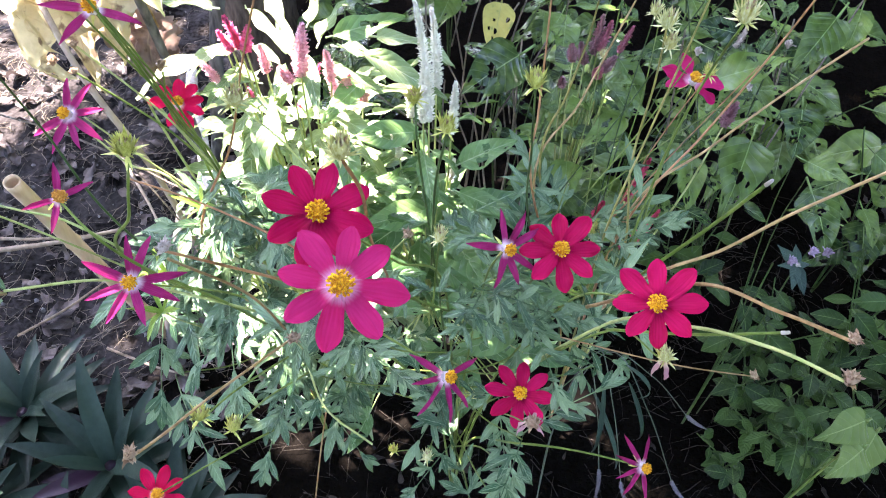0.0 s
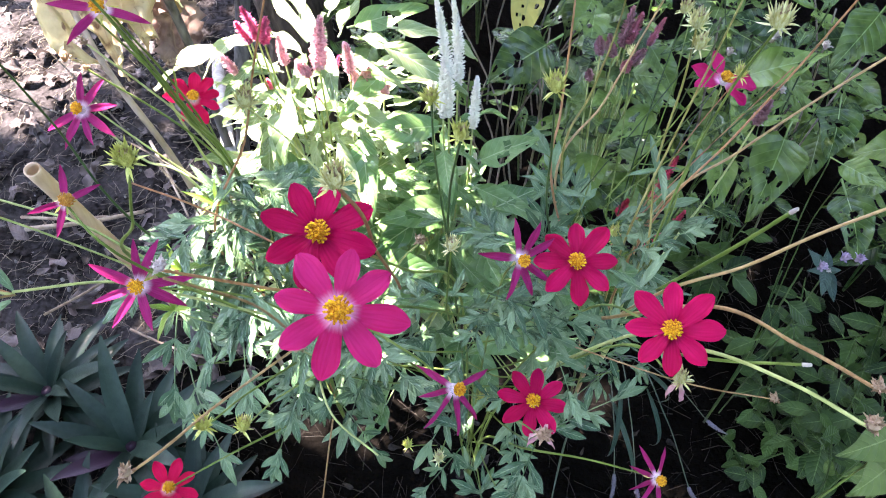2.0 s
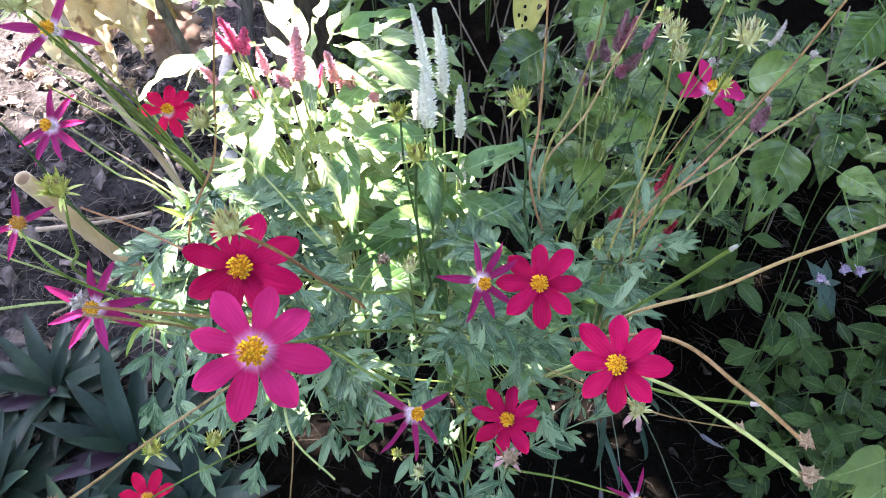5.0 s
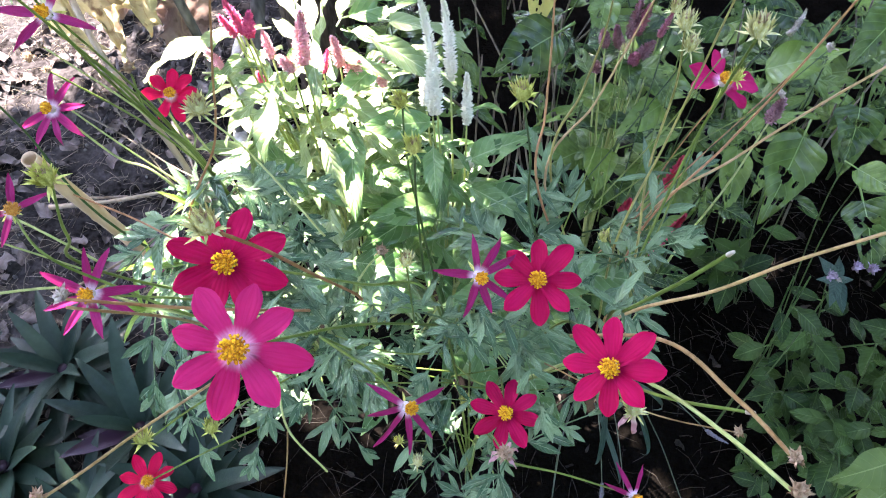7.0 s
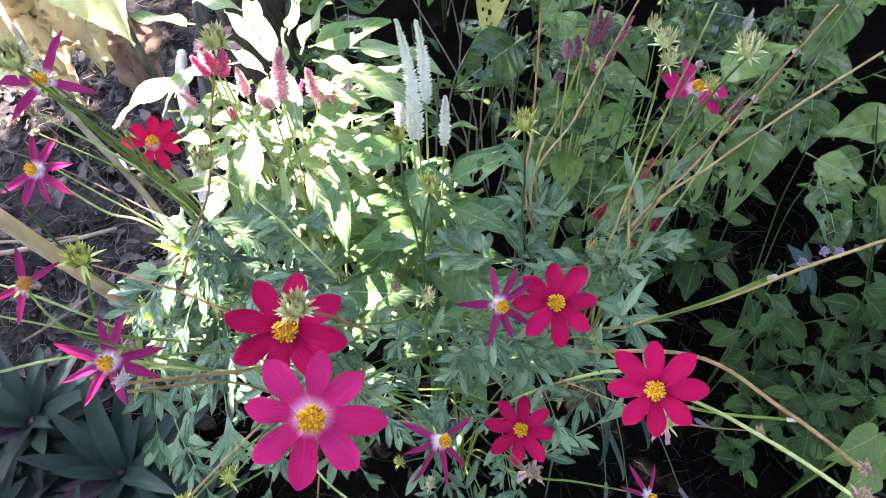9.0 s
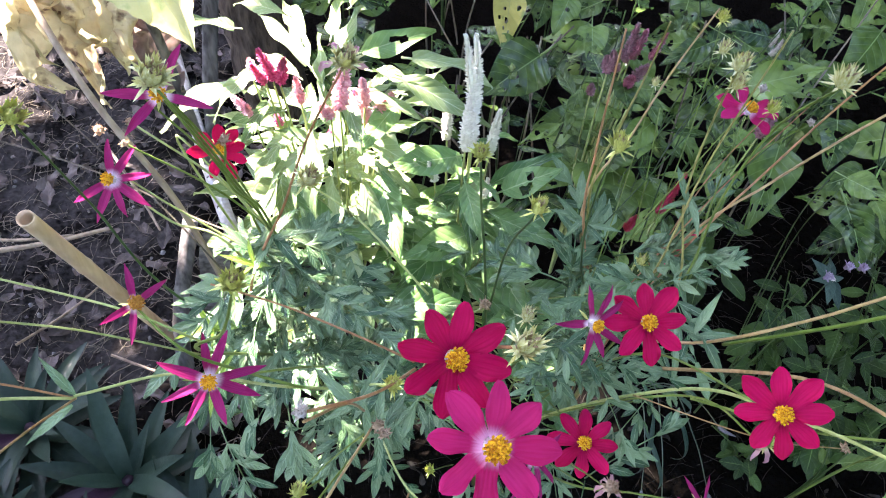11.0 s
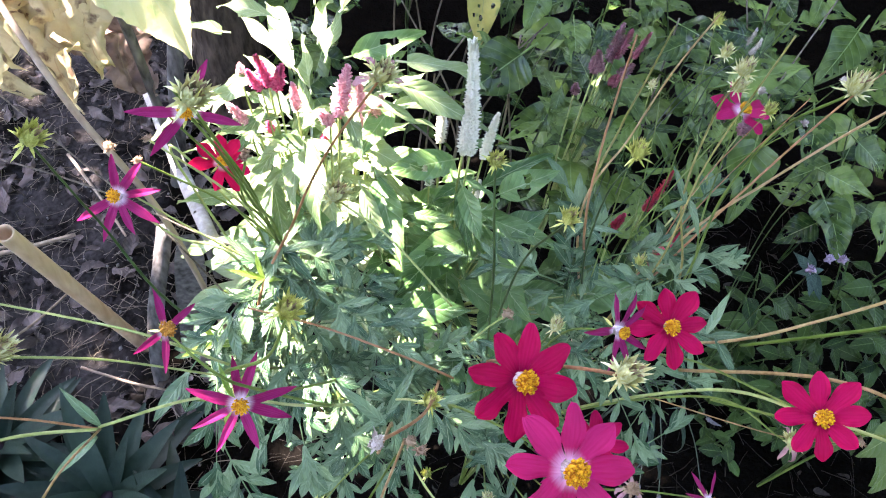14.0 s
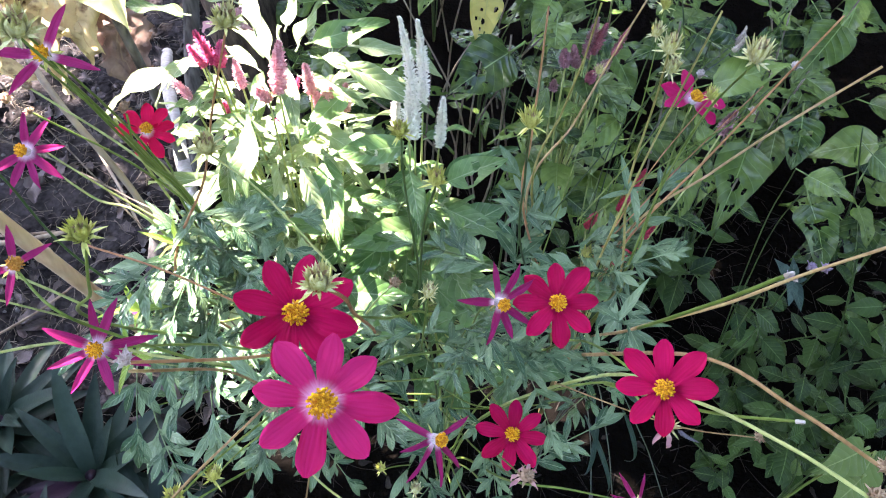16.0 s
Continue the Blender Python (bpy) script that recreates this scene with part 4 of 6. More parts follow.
flower(cosmos_a, F11, toward(F11, 38, -4), "slim", 1.0, turns=(107, 144, 187, -132, -86, -21), wide=0.7, seed=11)
flower(cosmos_b, F12, toward(F12, 10, 24), "slim", 0.76, turns=(38, 150, -160, -25), seed=12, rusty=True)
flower(cosmos_a, F13, toward(F13, 0, 10), "scarlet_petal", 1.05, 0.2, seed=13)
flower(cosmos_b, F14, toward(F14, -18, 16), "slim", 0.98, turns=(172, -140, -25, 58), seed=14)
flower(cosmos_a, F15, toward(F15, 28, -16), "slim", 1.0, turns=(100, 68, 140, 175, -150, -110), wide=0.75, seed=15)

# stalks that carry the flowers
stem(cosmos_a, [(0.03, 0.40, 0.72), (-0.008, 0.330, 0.85), F1], root=A_FOOT)
stem(cosmos_a, [(0.04, 0.38, 0.70), (0.0, 0.290, 0.86), F2])
stem(cosmos_a, [(0.07, 0.41, 0.70), F3], root=A_FOOT)
stem(cosmos_a, [(0.12, 0.42, 0.70), F4])
stem(cosmos_a, [(0.15, 0.38, 0.72), F5], root=A_FOOT)
stem(cosmos_a, [(0.10, 0.40, 0.55), F6])
stem(cosmos_a, [(-0.05, 0.32, 0.77), (0.0, 0.285, 0.79), F11], root=A_FOOT)
stem(cosmos_a, [(-0.15, 0.32, 0.55), F13])
stem(cosmos_a, [(0.110, 0.294, 0.580), (0.17, 0.279, 0.60), F15], root=A_FOOT)
stem(cosmos_b, [(-0.15, 0.36, 0.74), F8], root=B_FOOT)
stem(cosmos_b, [(-0.233, 0.470, 0.768), (-0.286, 0.478, 0.805), F9], 0.0018, 0.0012, PALE_STEM, root=B_FOOT)
stem(cosmos_b, [(-0.214, 0.498, 0.755), (-0.237, 0.541, 0.777), F10], root=B_FOOT)
stem(cosmos_b, [(-0.142, 0.321, 0.780), (-0.196, 0.300, 0.872), (-0.215, 0.290, 0.925), F12], root=B_FOOT)
stem(cosmos_b, [(-0.196, 0.482, 0.790), (-0.206, 0.453, 0.885), (-0.212, 0.425, 0.976), F14], 0.0018, 0.0013, root=B_FOOT)
stem(cosmos_b, [(-0.194, 0.479, 0.786), (-0.202, 0.453, 0.882), (-0.210, 0.429, 0.970), (-0.215, 0.397, 1.055)], 0.0018, 0.0012, root=B_FOOT)
stem(cosmos_b, [(-0.200, 0.485, 0.780), (-0.215, 0.462, 0.880), (-0.205, 0.452, 0.940)], 0.002, 0.0012, root=B_FOOT)
for tip, mat in (((-0.246, 0.442, 1.000), GREEN_STEM), ((-0.268, 0.452, 0.965), PALE_STEM), ((-0.232, 0.425, 1.040), GREEN_STEM), ((-0.285, 0.462, 0.930), GREEN_STEM)):
    tip = Vector(tip)
    base = Vector((-0.196 - 0.02 * (tip.z - 0.93), 0.482, 0.785))
    stem(cosmos_b, [base, base.lerp(tip, 0.5) + Vector((0.006, 0.004, 0.0)), tip], 0.0016, 0.0011, mat)
    if tip.z < 1.0:
        dry(cosmos_b, tip, toward(tip, -15, 35), 0.5, 2)
stem(cosmos_b, [(-0.228, 0.474, 0.772), (-0.280, 0.484, 0.818), (-0.316, 0.492, 0.852)], 0.0015, 0.0011, PALE_STEM)
stem(cosmos_c, [(0.236, 0.478, 0.664), (0.271, 0.559, 0.715), F7], root=C_FOOT)

# stalks with seed heads and bare tips
stem(cosmos_a, [(0.158, 0.341, 0.774), (0.203, 0.270, 0.913), (0.226, 0.208, 0.973), (0.234, 0.161, 1.018)], 0.0022, 0.0014, TAN_STEM)
stem(cosmos_a, [(0.168, 0.324, 0.766), (0.201, 0.251, 0.888), (0.225, 0.196, 0.953), (0.246, 0.159, 0.981)], 0.0022, 0.0015, PALE_STEM, root=A_FOOT)
stem(cosmos_a, [(0.169, 0.302, 0.800), (0.205, 0.240, 0.895), (0.242, 0.216, 0.938)], 0.0018, 0.0013, GREEN_STEM)
stem(cosmos_a, [(0.168, 0.320, 0.763), (0.197, 0.247, 0.847)], 0.0014, 0.001, GREEN_STEM, root=A_FOOT)
stem(cosmos_a, [(0.14, 0.33, 0.74), (0.211, 0.264, 0.812), (0.278, 0.254, 0.812)], 0.0009, 0.0007, TAN_STEM)
stem(cosmos_a, [(0.194, 0.337, 0.829), (0.207, 0.288, 0.952), (0.214, 0.262, 1.022)], 0.0020, 0.0016, GREEN_STEM)
stem(cosmos_a, [(0.015, 0.468, 0.703), (0.002, 0.484, 0.823), (-0.001, 0.503, 0.870)], 0.0018, 0.0014, DARK_STEM, root=A_FOOT)
stem(cosmos_a, [(0.016, 0.437, 0.705), (0.020, 0.425, 0.835), (0.030, 0.394, 0.932)], 0.0018, 0.0014, DARK_STEM)
stem(cosmos_a, [(-0.092, 0.278, 0.812), (-0.122, 0.197, 0.874), (-0.130, 0.151, 0.916), (-0.142, 0.129, 0.928)], 0.0014, 0.0013, TAN_STEM)
stem(cosmos_a, [(-0.097, 0.275, 0.789), (-0.123, 0.229, 0.820), (-0.141, 0.195, 0.836)], 0.0014, 0.001, GREEN_STEM)
stem(cosmos_a, [(-0.104, 0.326, 0.667), (-0.142, 0.292, 0.672), (-0.170, 0.266, 0.659)], 0.0014, 0.001, GREEN_STEM)
stem(cosmos_a, [(-0.06, 0.33, 0.80), (-0.085, 0.255, 0.93), (-0.118, 0.208, 1.017)], 0.0017, 0.0012, RED_STEM)
stem(cosmos_a, [(-0.090, 0.291, 0.749), (-0.065, 0.240, 0.765), (-0.023, 0.206, 0.774)], 0.0014, 0.0012, PALE_STEM)
stem(cosmos_a, [(-0.065, 0.238, 0.762), (-0.073, 0.227, 0.717), (-0.081, 0.195, 0.665)], 0.0010, 0.0008, TAN_STEM)
stem(cosmos_a, [(-0.018, 0.345, 0.80), (-0.018, 0.332, 0.832), (-0.019, 0.280, 0.943), (-0.013, 0.235, 1.035), (-0.016, 0.208, 1.090)], 0.0018, 0.0013, RED_STEM)
stem(cosmos_a, [(-0.100, 0.318, 0.795), (-0.076, 0.283, 0.872)], 0.0014, 0.0011, PALE_STEM)
stem(cosmos_a, [(-0.028, 0.371, 0.786), (-0.003, 0.373, 0.829)], 0.0014, 0.001, PALE_STEM)
stem(cosmos_a, [(0.02, 0.36, 0.74), (0.026, 0.342, 0.862)], 0.0014, 0.001, GREEN_STEM)
stem(cosmos_a, [(0.03, 0.40, 0.42), (0.014, 0.301, 0.511)], 0.0012, 0.0009, GREEN_STEM)
stem(cosmos_a, [(0.0, 0.42, 0.25), (-0.037, 0.387, 0.325)], 0.0012, 0.0009, GREEN_STEM)
stem(cosmos_a, [(0.05, 0.41, 0.45), (0.062, 0.374, 0.524)], 0.0012, 0.0009, GREEN_STEM)
stem(cosmos_a, [(0.09, 0.32, 0.60), (0.111, 0.252, 0.715)], 0.0012, 0.0009, GREEN_STEM)
stem(cosmos_a, [(-0.10, 0.30, 0.78), (-0.105, 0.26, 0.90), (-0.116, 0.205, 1.014)], 0.0015, 0.0012, TAN_STEM)
stem(cosmos_a, [(-0.09, 0.30, 0.74), (-0.082, 0.259, 0.840)], 0.0013, 0.001, PALE_STEM)

stem(cosmos_b, [(-0.222, 0.326, 0.843), (-0.180, 0.286, 0.954), (-0.162, 0.285, 1.010)], 0.0016, 0.0012, GREEN_STEM, root=B_FOOT)
stem(cosmos_b, [(-0.049, 0.377, 0.843), (-0.101, 0.404, 0.907), (-0.140, 0.420, 0.935)], 0.0014, 0.001, PALE_STEM)
stem(cosmos_b, [(-0.281, 0.423, 0.758), (-0.320, 0.435, 0.891), (-0.323, 0.413, 1.005)], 0.0015, 0.0011, DARK_STEM, root=B_FOOT)
stem(cosmos_b, [(-0.222, 0.330, 0.850), (-0.270, 0.340, 0.880), (-0.322, 0.362, 0.866), (-0.400, 0.385, 0.860)], 0.0016, 0.0012, PALE_STEM)
stem(cosmos_b, [(-0.223, 0.440, 0.713), (-0.177, 0.478, 0.835), (-0.145, 0.467, 0.932), (-0.107, 0.440, 1.033)], 0.0015, 0.0011, RED_STEM, root=B_FOOT)
stem(cosmos_b, [(-0.061, 0.290, 0.900), (-0.090, 0.291, 0.930), (-0.145, 0.311, 0.941), (-0.194, 0.323, 0.950)], 0.0012, 0.0009, RED_STEM)
stem(cosmos_b, [(-0.125, 0.319, 0.785), (-0.170, 0.300, 0.838), (-0.238, 0.305, 0.850), (-0.302, 0.280, 0.868)], 0.0018, 0.0016, PALE_STEM)
stem(cosmos_b, [(-0.302, 0.280, 0.864), (-0.340, 0.262, 0.905), (-0.375, 0.225, 0.960)], 0.0017, 0.0012, PALE_STEM)
stem(cosmos_b, [(-0.302, 0.280, 0.864), (-0.345, 0.275, 0.905), (-0.400, 0.255, 0.970)], 0.0012, 0.001, RED_STEM)
stem(cosmos_b, [(-0.302, 0.280, 0.864), (-0.300, 0.235, 0.920), (-0.284, 0.189, 0.987)], 0.0012, 0.001, TAN_STEM)
stem(cosmos_b, [(-0.230, 0.330, 0.830), (-0.280, 0.300, 0.93), (-0.315, 0.274, 0.995)], 0.0012, 0.001, PALE_STEM)

stem(cosmos_c, [(0.205, 0.365, 0.777), (0.255, 0.344, 0.857), (0.288, 0.332, 0.919), (0.335, 0.320, 0.985)], 0.0019, 0.0014, TAN_STEM, root=C_FOOT)
stem(cosmos_c, [(0.241, 0.531, 0.693), (0.311, 0.547, 0.779), (0.365, 0.553, 0.848), (0.420, 0.555, 0.915)], 0.0021, 0.0016, TAN_STEM, root=C_FOOT)
stem(cosmos_c, [(0.236, 0.519, 0.682), (0.298, 0.545, 0.800), (0.332, 0.550, 0.890), (0.345, 0.530, 0.985)], 0.0017, 0.0012, RED_STEM, root=C_FOOT)
stem(cosmos_c, [(0.230, 0.479, 0.662), (0.259, 0.532, 0.770), (0.274, 0.536, 0.873), (0.266, 0.481, 0.978)], 0.0020, 0.0016, GREEN_STEM, root=C_FOOT)
stem(cosmos_c, [(0.230, 0.479, 0.662), (0.237, 0.560, 0.737), (0.250, 0.600, 0.820), (0.239, 0.580, 0.903)], 0.0017, 0.0013, OLIVE_STEM, root=C_FOOT)
stem(cosmos_c, [(0.211, 0.505, 0.677), (0.251, 0.573, 0.779), (0.276, 0.588, 0.944)], 0.0017, 0.0013, OLIVE_STEM, root=C_FOOT)
stem(cosmos_c, [(0.133, 0.573, 0.692), (0.178, 0.618, 0.774), (0.208, 0.643, 0.846), (0.229, 0.642, 0.925)], 0.0016, 0.0012, TAN_STEM, root=C_FOOT)
stem(cosmos_c, [(0.126, 0.541, 0.717), (0.126, 0.569, 0.800), (0.126, 0.581, 0.877), (0.124, 0.583, 0.948)], 0.0015, 0.0012, RED_STEM, root=C_FOOT)
stem(cosmos_c, [(0.138, 0.575, 0.708), (0.163, 0.619, 0.788), (0.177, 0.631, 0.854), (0.180, 0.627, 0.921)], 0.0015, 0.0012, OLIVE_STEM, root=C_FOOT)
stem(cosmos_c, [(0.125, 0.508, 0.689), (0.114, 0.503, 0.817), (0.105, 0.468, 0.918)], 0.0016, 0.0013, DARK_STEM, root=C_FOOT)

for p, k, s in (((-0.001, 0.503, 0.874), 0, 1.0), ((0.030, 0.394, 0.936), 2, 0.9), ((0.026, 0.342, 0.866), 3, 0.75), ((-0.016, 0.206, 1.094), 1, 0.8),
                ((-0.141, 0.195, 0.839), 0, 0.8), ((-0.170, 0.266, 0.661), 2, 1.0), ((0.014, 0.301, 0.513), 3, 0.8), ((-0.037, 0.387, 0.327), 0, 0.8),
                ((0.062, 0.374, 0.526), 2, 0.9), ((0.197, 0.247, 0.849), 1, 0.8), ((-0.076, 0.283, 0.876), 0, 0.8)):
    bud(cosmos_a, p, toward(p, 5 * k - 8, 22 + 6 * k), s, k)
for p, k, s in (((-0.162, 0.285, 1.014), 0, 0.95), ((-0.140, 0.420, 0.938), 1, 1.15), ((-0.323, 0.413, 1.009), 2, 1.1), ((-0.315, 0.274, 0.999), 3, 1.0), ((-0.215, 0.397, 1.060), 1, 1.25), ((-0.107, 0.440, 1.036), 1, 1.1)):
    bud(cosmos_b, p, toward(p, -10 + 9 * k, 26), s, k)
for p, k, s in (((0.105, 0.468, 0.922), 0, 1.05), ((0.239, 0.580, 0.907), 1, 1.15), ((0.266, 0.481, 0.982), 1, 1.2), ((0.203, 0.524, 0.658), 2, 1.0), ((0.250, 0.590, 0.875), 3, 1.0)):
    bud(cosmos_c, p, toward(p, 6 * k, 40), s, k)
for p, k, s in (((-0.003, 0.373, 0.832), 0, 0.8), ((-0.142, 0.129, 0.930), 2, 0.8), ((0.246, 0.159, 0.983), 0, 0.75), ((0.234, 0.161, 1.020), 2, 0.55), ((-0.118, 0.208, 1.019), 1, 0.7), ((-0.090, 0.274, 0.818), 0, 0.8), ((0.111, 0.252, 0.718), 0, 1.1), ((-0.082, 0.259, 0.843), 2, 0.7), ((0.278, 0.254, 0.812), 2, 0.6)):
    dry(cosmos_a, p, toward(p, 20 - 15 * k, 20), s, k)
for p, k, s in (((-0.308, 0.474, 0.93), 0, 0.7), ((-0.205, 0.452, 0.945), 2, 0.75)):
    dry(cosmos_b, p, toward(p, 0, 40), s, k)
for p, q in (((0.214, 0.262, 1.022), (0.2147, 0.2595, 1.0285)), ((0.242, 0.216, 0.938), (0.2455, 0.2144, 0.9415))):
    part("stem_tip", mesh_of("stem_tip", tube([Vector(p), Vector(p).lerp(Vector(q), 0.7), Vector(q)], 0.0014, 0.0010, 7, 0.1), FLUFF), cosmos_a, None, "pale cut end of a stalk")

# fresh light green shoots and a folded pink bud
FRESH = [mesh_of("young_leaf", blade(0.040, 0.007 + 0.001 * k, lance, 4, 9, 0.45, 0.2 + 0.15 * k, 0.3, seed=40 + k), FRESH_LEAF) for k in range(3)]
for at, seed in (((-0.262, 0.420, 0.700), 1), ((-0.238, 0.350, 0.735), 2), ((-0.212, 0.452, 0.770), 3)):
    r = random.Random(800 + seed)
    at = Vector(at)
    stem(cosmos_b, [at + Vector((0.02, 0.03, -0.08)), at + Vector((0.006, 0.01, -0.03)), at], 0.0012, 0.0009, PALE_STEM)
    for k in range(5):
        a = k * 1.3 + seed
        leaf(cosmos_b, FRESH[k % 3], at, (0.7 * math.cos(a), 0.7 * math.sin(a) - 0.1, r.uniform(0.4, 1.0)), (-0.4, -0.2, 1), r.uniform(0.7, 1.2), "young_leaf")
stem(cosmos_b, [(-0.240, 0.460, 0.60), (-0.27, 0.445, 0.65), (-0.288, 0.437, 0.676)], 0.0012, 0.001, GREEN_STEM)
for k in range(4):
    part("bud_petal", SLIM[k % 3], cosmos_b, aim((-0.288, 0.437, 0.676), (0.9, -0.55 + 0.06 * k, 0.25), (-0.2 + 0.3 * k, -0.3, 1 - 0.3 * k), 0.8), "folded pink petal of a closed bud")

# wilted blooms with shrunken petals
WILTED = petal_material("wilted_petal", (0.34, 0.12, 0.18), (0.58, 0.36, 0.34), (0.62, 0.50, 0.34), 0.5)
WILT = [mesh_of("petal", crumpled(blade(0.020 + 0.004 * k, 0.0060, slim_petal, 6, 12, 0.8, 0.9 + 0.3 * k, 0.8, -0.2, seed=k), 0.0016, 160, k), WILTED) for k in range(3)]
for p, turns, s in (((0.111, 0.252, 0.718), (150, 40, -60, -95, -130, 5), 0.72), ((0.197, 0.247, 0.847), (-160, -30, 20), 0.7), ((-0.107, 0.440, 1.034), (20, 80, 150, -40), 0.9)):
    m = facing(p, toward(p, 8, 30), 0.0, s)
    head = part("wilted_flower", DRY_HEADS[0], cosmos_a if p[0] > 0 else cosmos_b, m @ Matrix.Scale(0.7, 4), "wilted flower with shrunken pale pink petals")
    for k, turn in enumerate(turns):
        a = radians(turn)
        part("petal", WILT[k % 3], head, m @ aim((0.003 * math.cos(a), 0.003 * math.sin(a), 0.002), (math.cos(a), math.sin(a), 0.25 - 0.2 * (k % 3)), (-0.2 * math.cos(a), -0.2 * math.sin(a), 1)))

# low leaves on the open front of the bush
for k, p in enumerate(((0.05, 0.40, 0.52), (0.10, 0.37, 0.54), (0.04, 0.33, 0.50), (0.10, 0.31, 0.48), (0.07, 0.28, 0.40))):
    stem(cosmos_a, [(0.05, 0.45, 0.2), Vector((0.05, 0.44, 0.3)).lerp(Vector(p), 0.6), p], 0.0018, 0.0011, GREEN_STEM, "side_shoot", sides=5)
    tuft(cosmos_a, p, 3, 1200 + k, (0, -0.5, 1), 0.8, None, 1.4, (0, -0.35, 0), k)

# leafy nodes along the stalks
for p, c, s in (((-0.302, 0.280, 0.866), 3, 5), ((-0.20, 0.475, 0.79), 6, 6), ((-0.21, 0.47, 0.77), 6, 7), ((-0.10, 0.30, 0.80), 5, 8)):
    tuft(cosmos_b, p, c, s, (0, -0.3, 1), 0.9, SIMPLE_COSMOS)
for p, c, s in (((0.17, 0.33, 0.77), 6, 9), ((0.02, 0.38, 0.74), 5, 10), ((-0.09, 0.285, 0.79), 7, 12)):
    tuft(cosmos_a, p, c, s, (0, -0.3, 1), 0.8, SIMPLE_COSMOS)
for p, c, s in (((0.20, 0.37, 0.775), 5, 11), ((0.235, 0.50, 0.68), 6, 13), ((0.13, 0.545, 0.71), 6, 14), ((0.24, 0.55, 0.74), 4, 15)):
    tuft(cosmos_c, p, c, s, (0, -0.3, 1), 0.8, SIMPLE_COSMOS)

# a fan of thin stalks with small heads
for k in range(10):
    r = random.Random(500 + k)
    foot = Vector((r.uniform(0.13, 0.25), r.uniform(0.49, 0.58), r.uniform(0.62, 0.70)))
    tip = Vector((foot.x + r.uniform(-0.02, 0.22), foot.y + r.uniform(0.02, 0.16), r.uniform(0.80, 0.97)))
    mid = foot.lerp(tip, 0.5) + Vector((r.uniform(-0.015, 0.015), r.uniform(0, 0.02), 0))
    stem(cosmos_c, [foot, mid, tip], 0.0011, 0.0008, (GREEN_STEM, DARK_STEM, RED_STEM, GREEN_STEM)[k % 4])
    if k % 3 == 0:
        bud(cosmos_c, tip, toward(tip, 10, 45), r.uniform(0.6, 0.9), k)
    elif k % 3 == 1:
        dry(cosmos_c, tip, toward(tip, 10, 45), r.uniform(0.45, 0.7), k)


# ---- celosia plants ----
def celosia(foot, label, spikes, leaf_count, seed, spread, stem_mat=None, leaves=None, size=1.0):
    """Upright stalks with lance-shaped leaves and flower spikes. spikes: place of the foot, length, radius, tilt, material."""
    rnd = random.Random(seed)
    plant = thing("celosia_plant", foot, label, "flowering plant", "celosia plants")
    base = Vector(foot)
    for k, (p, length, radius, tilt, mat) in enumerate(spikes):
        p = Vector(p)
        mid = base.lerp(p, 0.5)
        mid.x, mid.y = base.x + (p.x - base.x) * 0.35, base.y + (p.y - base.y) * 0.35
        stem(plant, [base, mid, base.lerp(p, 0.8) * 0.3 + p.lerp(base, 0.2) * 0.7, p], 0.0034, 0.0016, stem_mat or PALE_STEM)
        part("flower_spike", spike_shape(length, radius, seed * 10 + k, mat), plant, facing(p, tilt, k))
        for j in range(leaf_count):
            s = 0.42 + 0.55 * (j + rnd.random()) / leaf_count
            q = mid.lerp(p, (s - 0.4) / 0.6) if s > 0.4 else base.lerp(mid, s / 0.4)
            a = j * 2.4 + k * 1.1
            leaf(plant, (leaves or CELOSIA_LEAVES)[rnd.randrange(5)], q, (math.cos(a) * spread, math.sin(a) * spread, rnd.uniform(-0.15, 0.6)), (rnd.uniform(-0.3, 0.3), rnd.uniform(-0.4, 0.2), 1), size * rnd.uniform(0.55, 1.15) * (1.25 - 0.5 * s))
    return plant


pink_celosia = celosia((-0.17, 0.73, -0.02), "celosia plant with pink flower spikes, leaves lightened for the sun", [
    ((-0.141, 0.645, 0.785), 0.070, 0.0105, (0.1, -0.1, 1), PINK_SPIKE),
    ((-0.150, 0.632, 0.785), 0.026, 0.008, (-0.5, -0.2, 1), PINK_SPIKE),
    ((-0.187, 0.668, 0.770), 0.038, 0.007, (0, -0.1, 1), PINK_SPIKE),
    ((-0.094, 0.785, 0.625), 0.050, 0.010, (0.1, 0, 1), PINK_SPIKE),
    ((-0.118, 0.755, 0.640), 0.065, 0.010, (-0.2, 0, 1), PINK_SPIKE),
    ((-0.240, 0.648, 0.770), 0.032, 0.007, (-0.4, 0, 1), PINK_SPIKE),
    ((-0.214, 0.672, 0.800), 0.046, 0.0075, (-0.15, 0, 1), ROSE_SPIKE),
    ((-0.206, 0.668, 0.800), 0.034, 0.0078, (0.3, -0.1, 1), ROSE_SPIKE),
    ((-0.222, 0.670, 0.798), 0.030, 0.0070, (-0.5, -0.1, 1), ROSE_SPIKE),
    ((-0.255, 0.74, 0.74), 0.03, 0.007, (0.1, 0, 1), PINK_SPIKE),
    ((-0.119, 0.700, 0.735), 0.050, 0.0085, (0.05, -0.1, 1), PINK_SPIKE),
    ((-0.105, 0.705, 0.706), 0.042, 0.0085, (0.15, -0.1, 1), PINK_SPIKE),
    ((-0.142, 0.700, 0.722), 0.040, 0.0055, (0.25, -0.1, 1), ROSE_SPIKE),
    ((-0.162, 0.690, 0.690), 0.016, 0.0060, (0.1, -0.2, 1), ROSE_SPIKE),
    ((-0.223, 0.700, 0.700), 0.020, 0.0060, (-0.2, -0.2, 1), ROSE_SPIKE),
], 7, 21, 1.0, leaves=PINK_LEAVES)
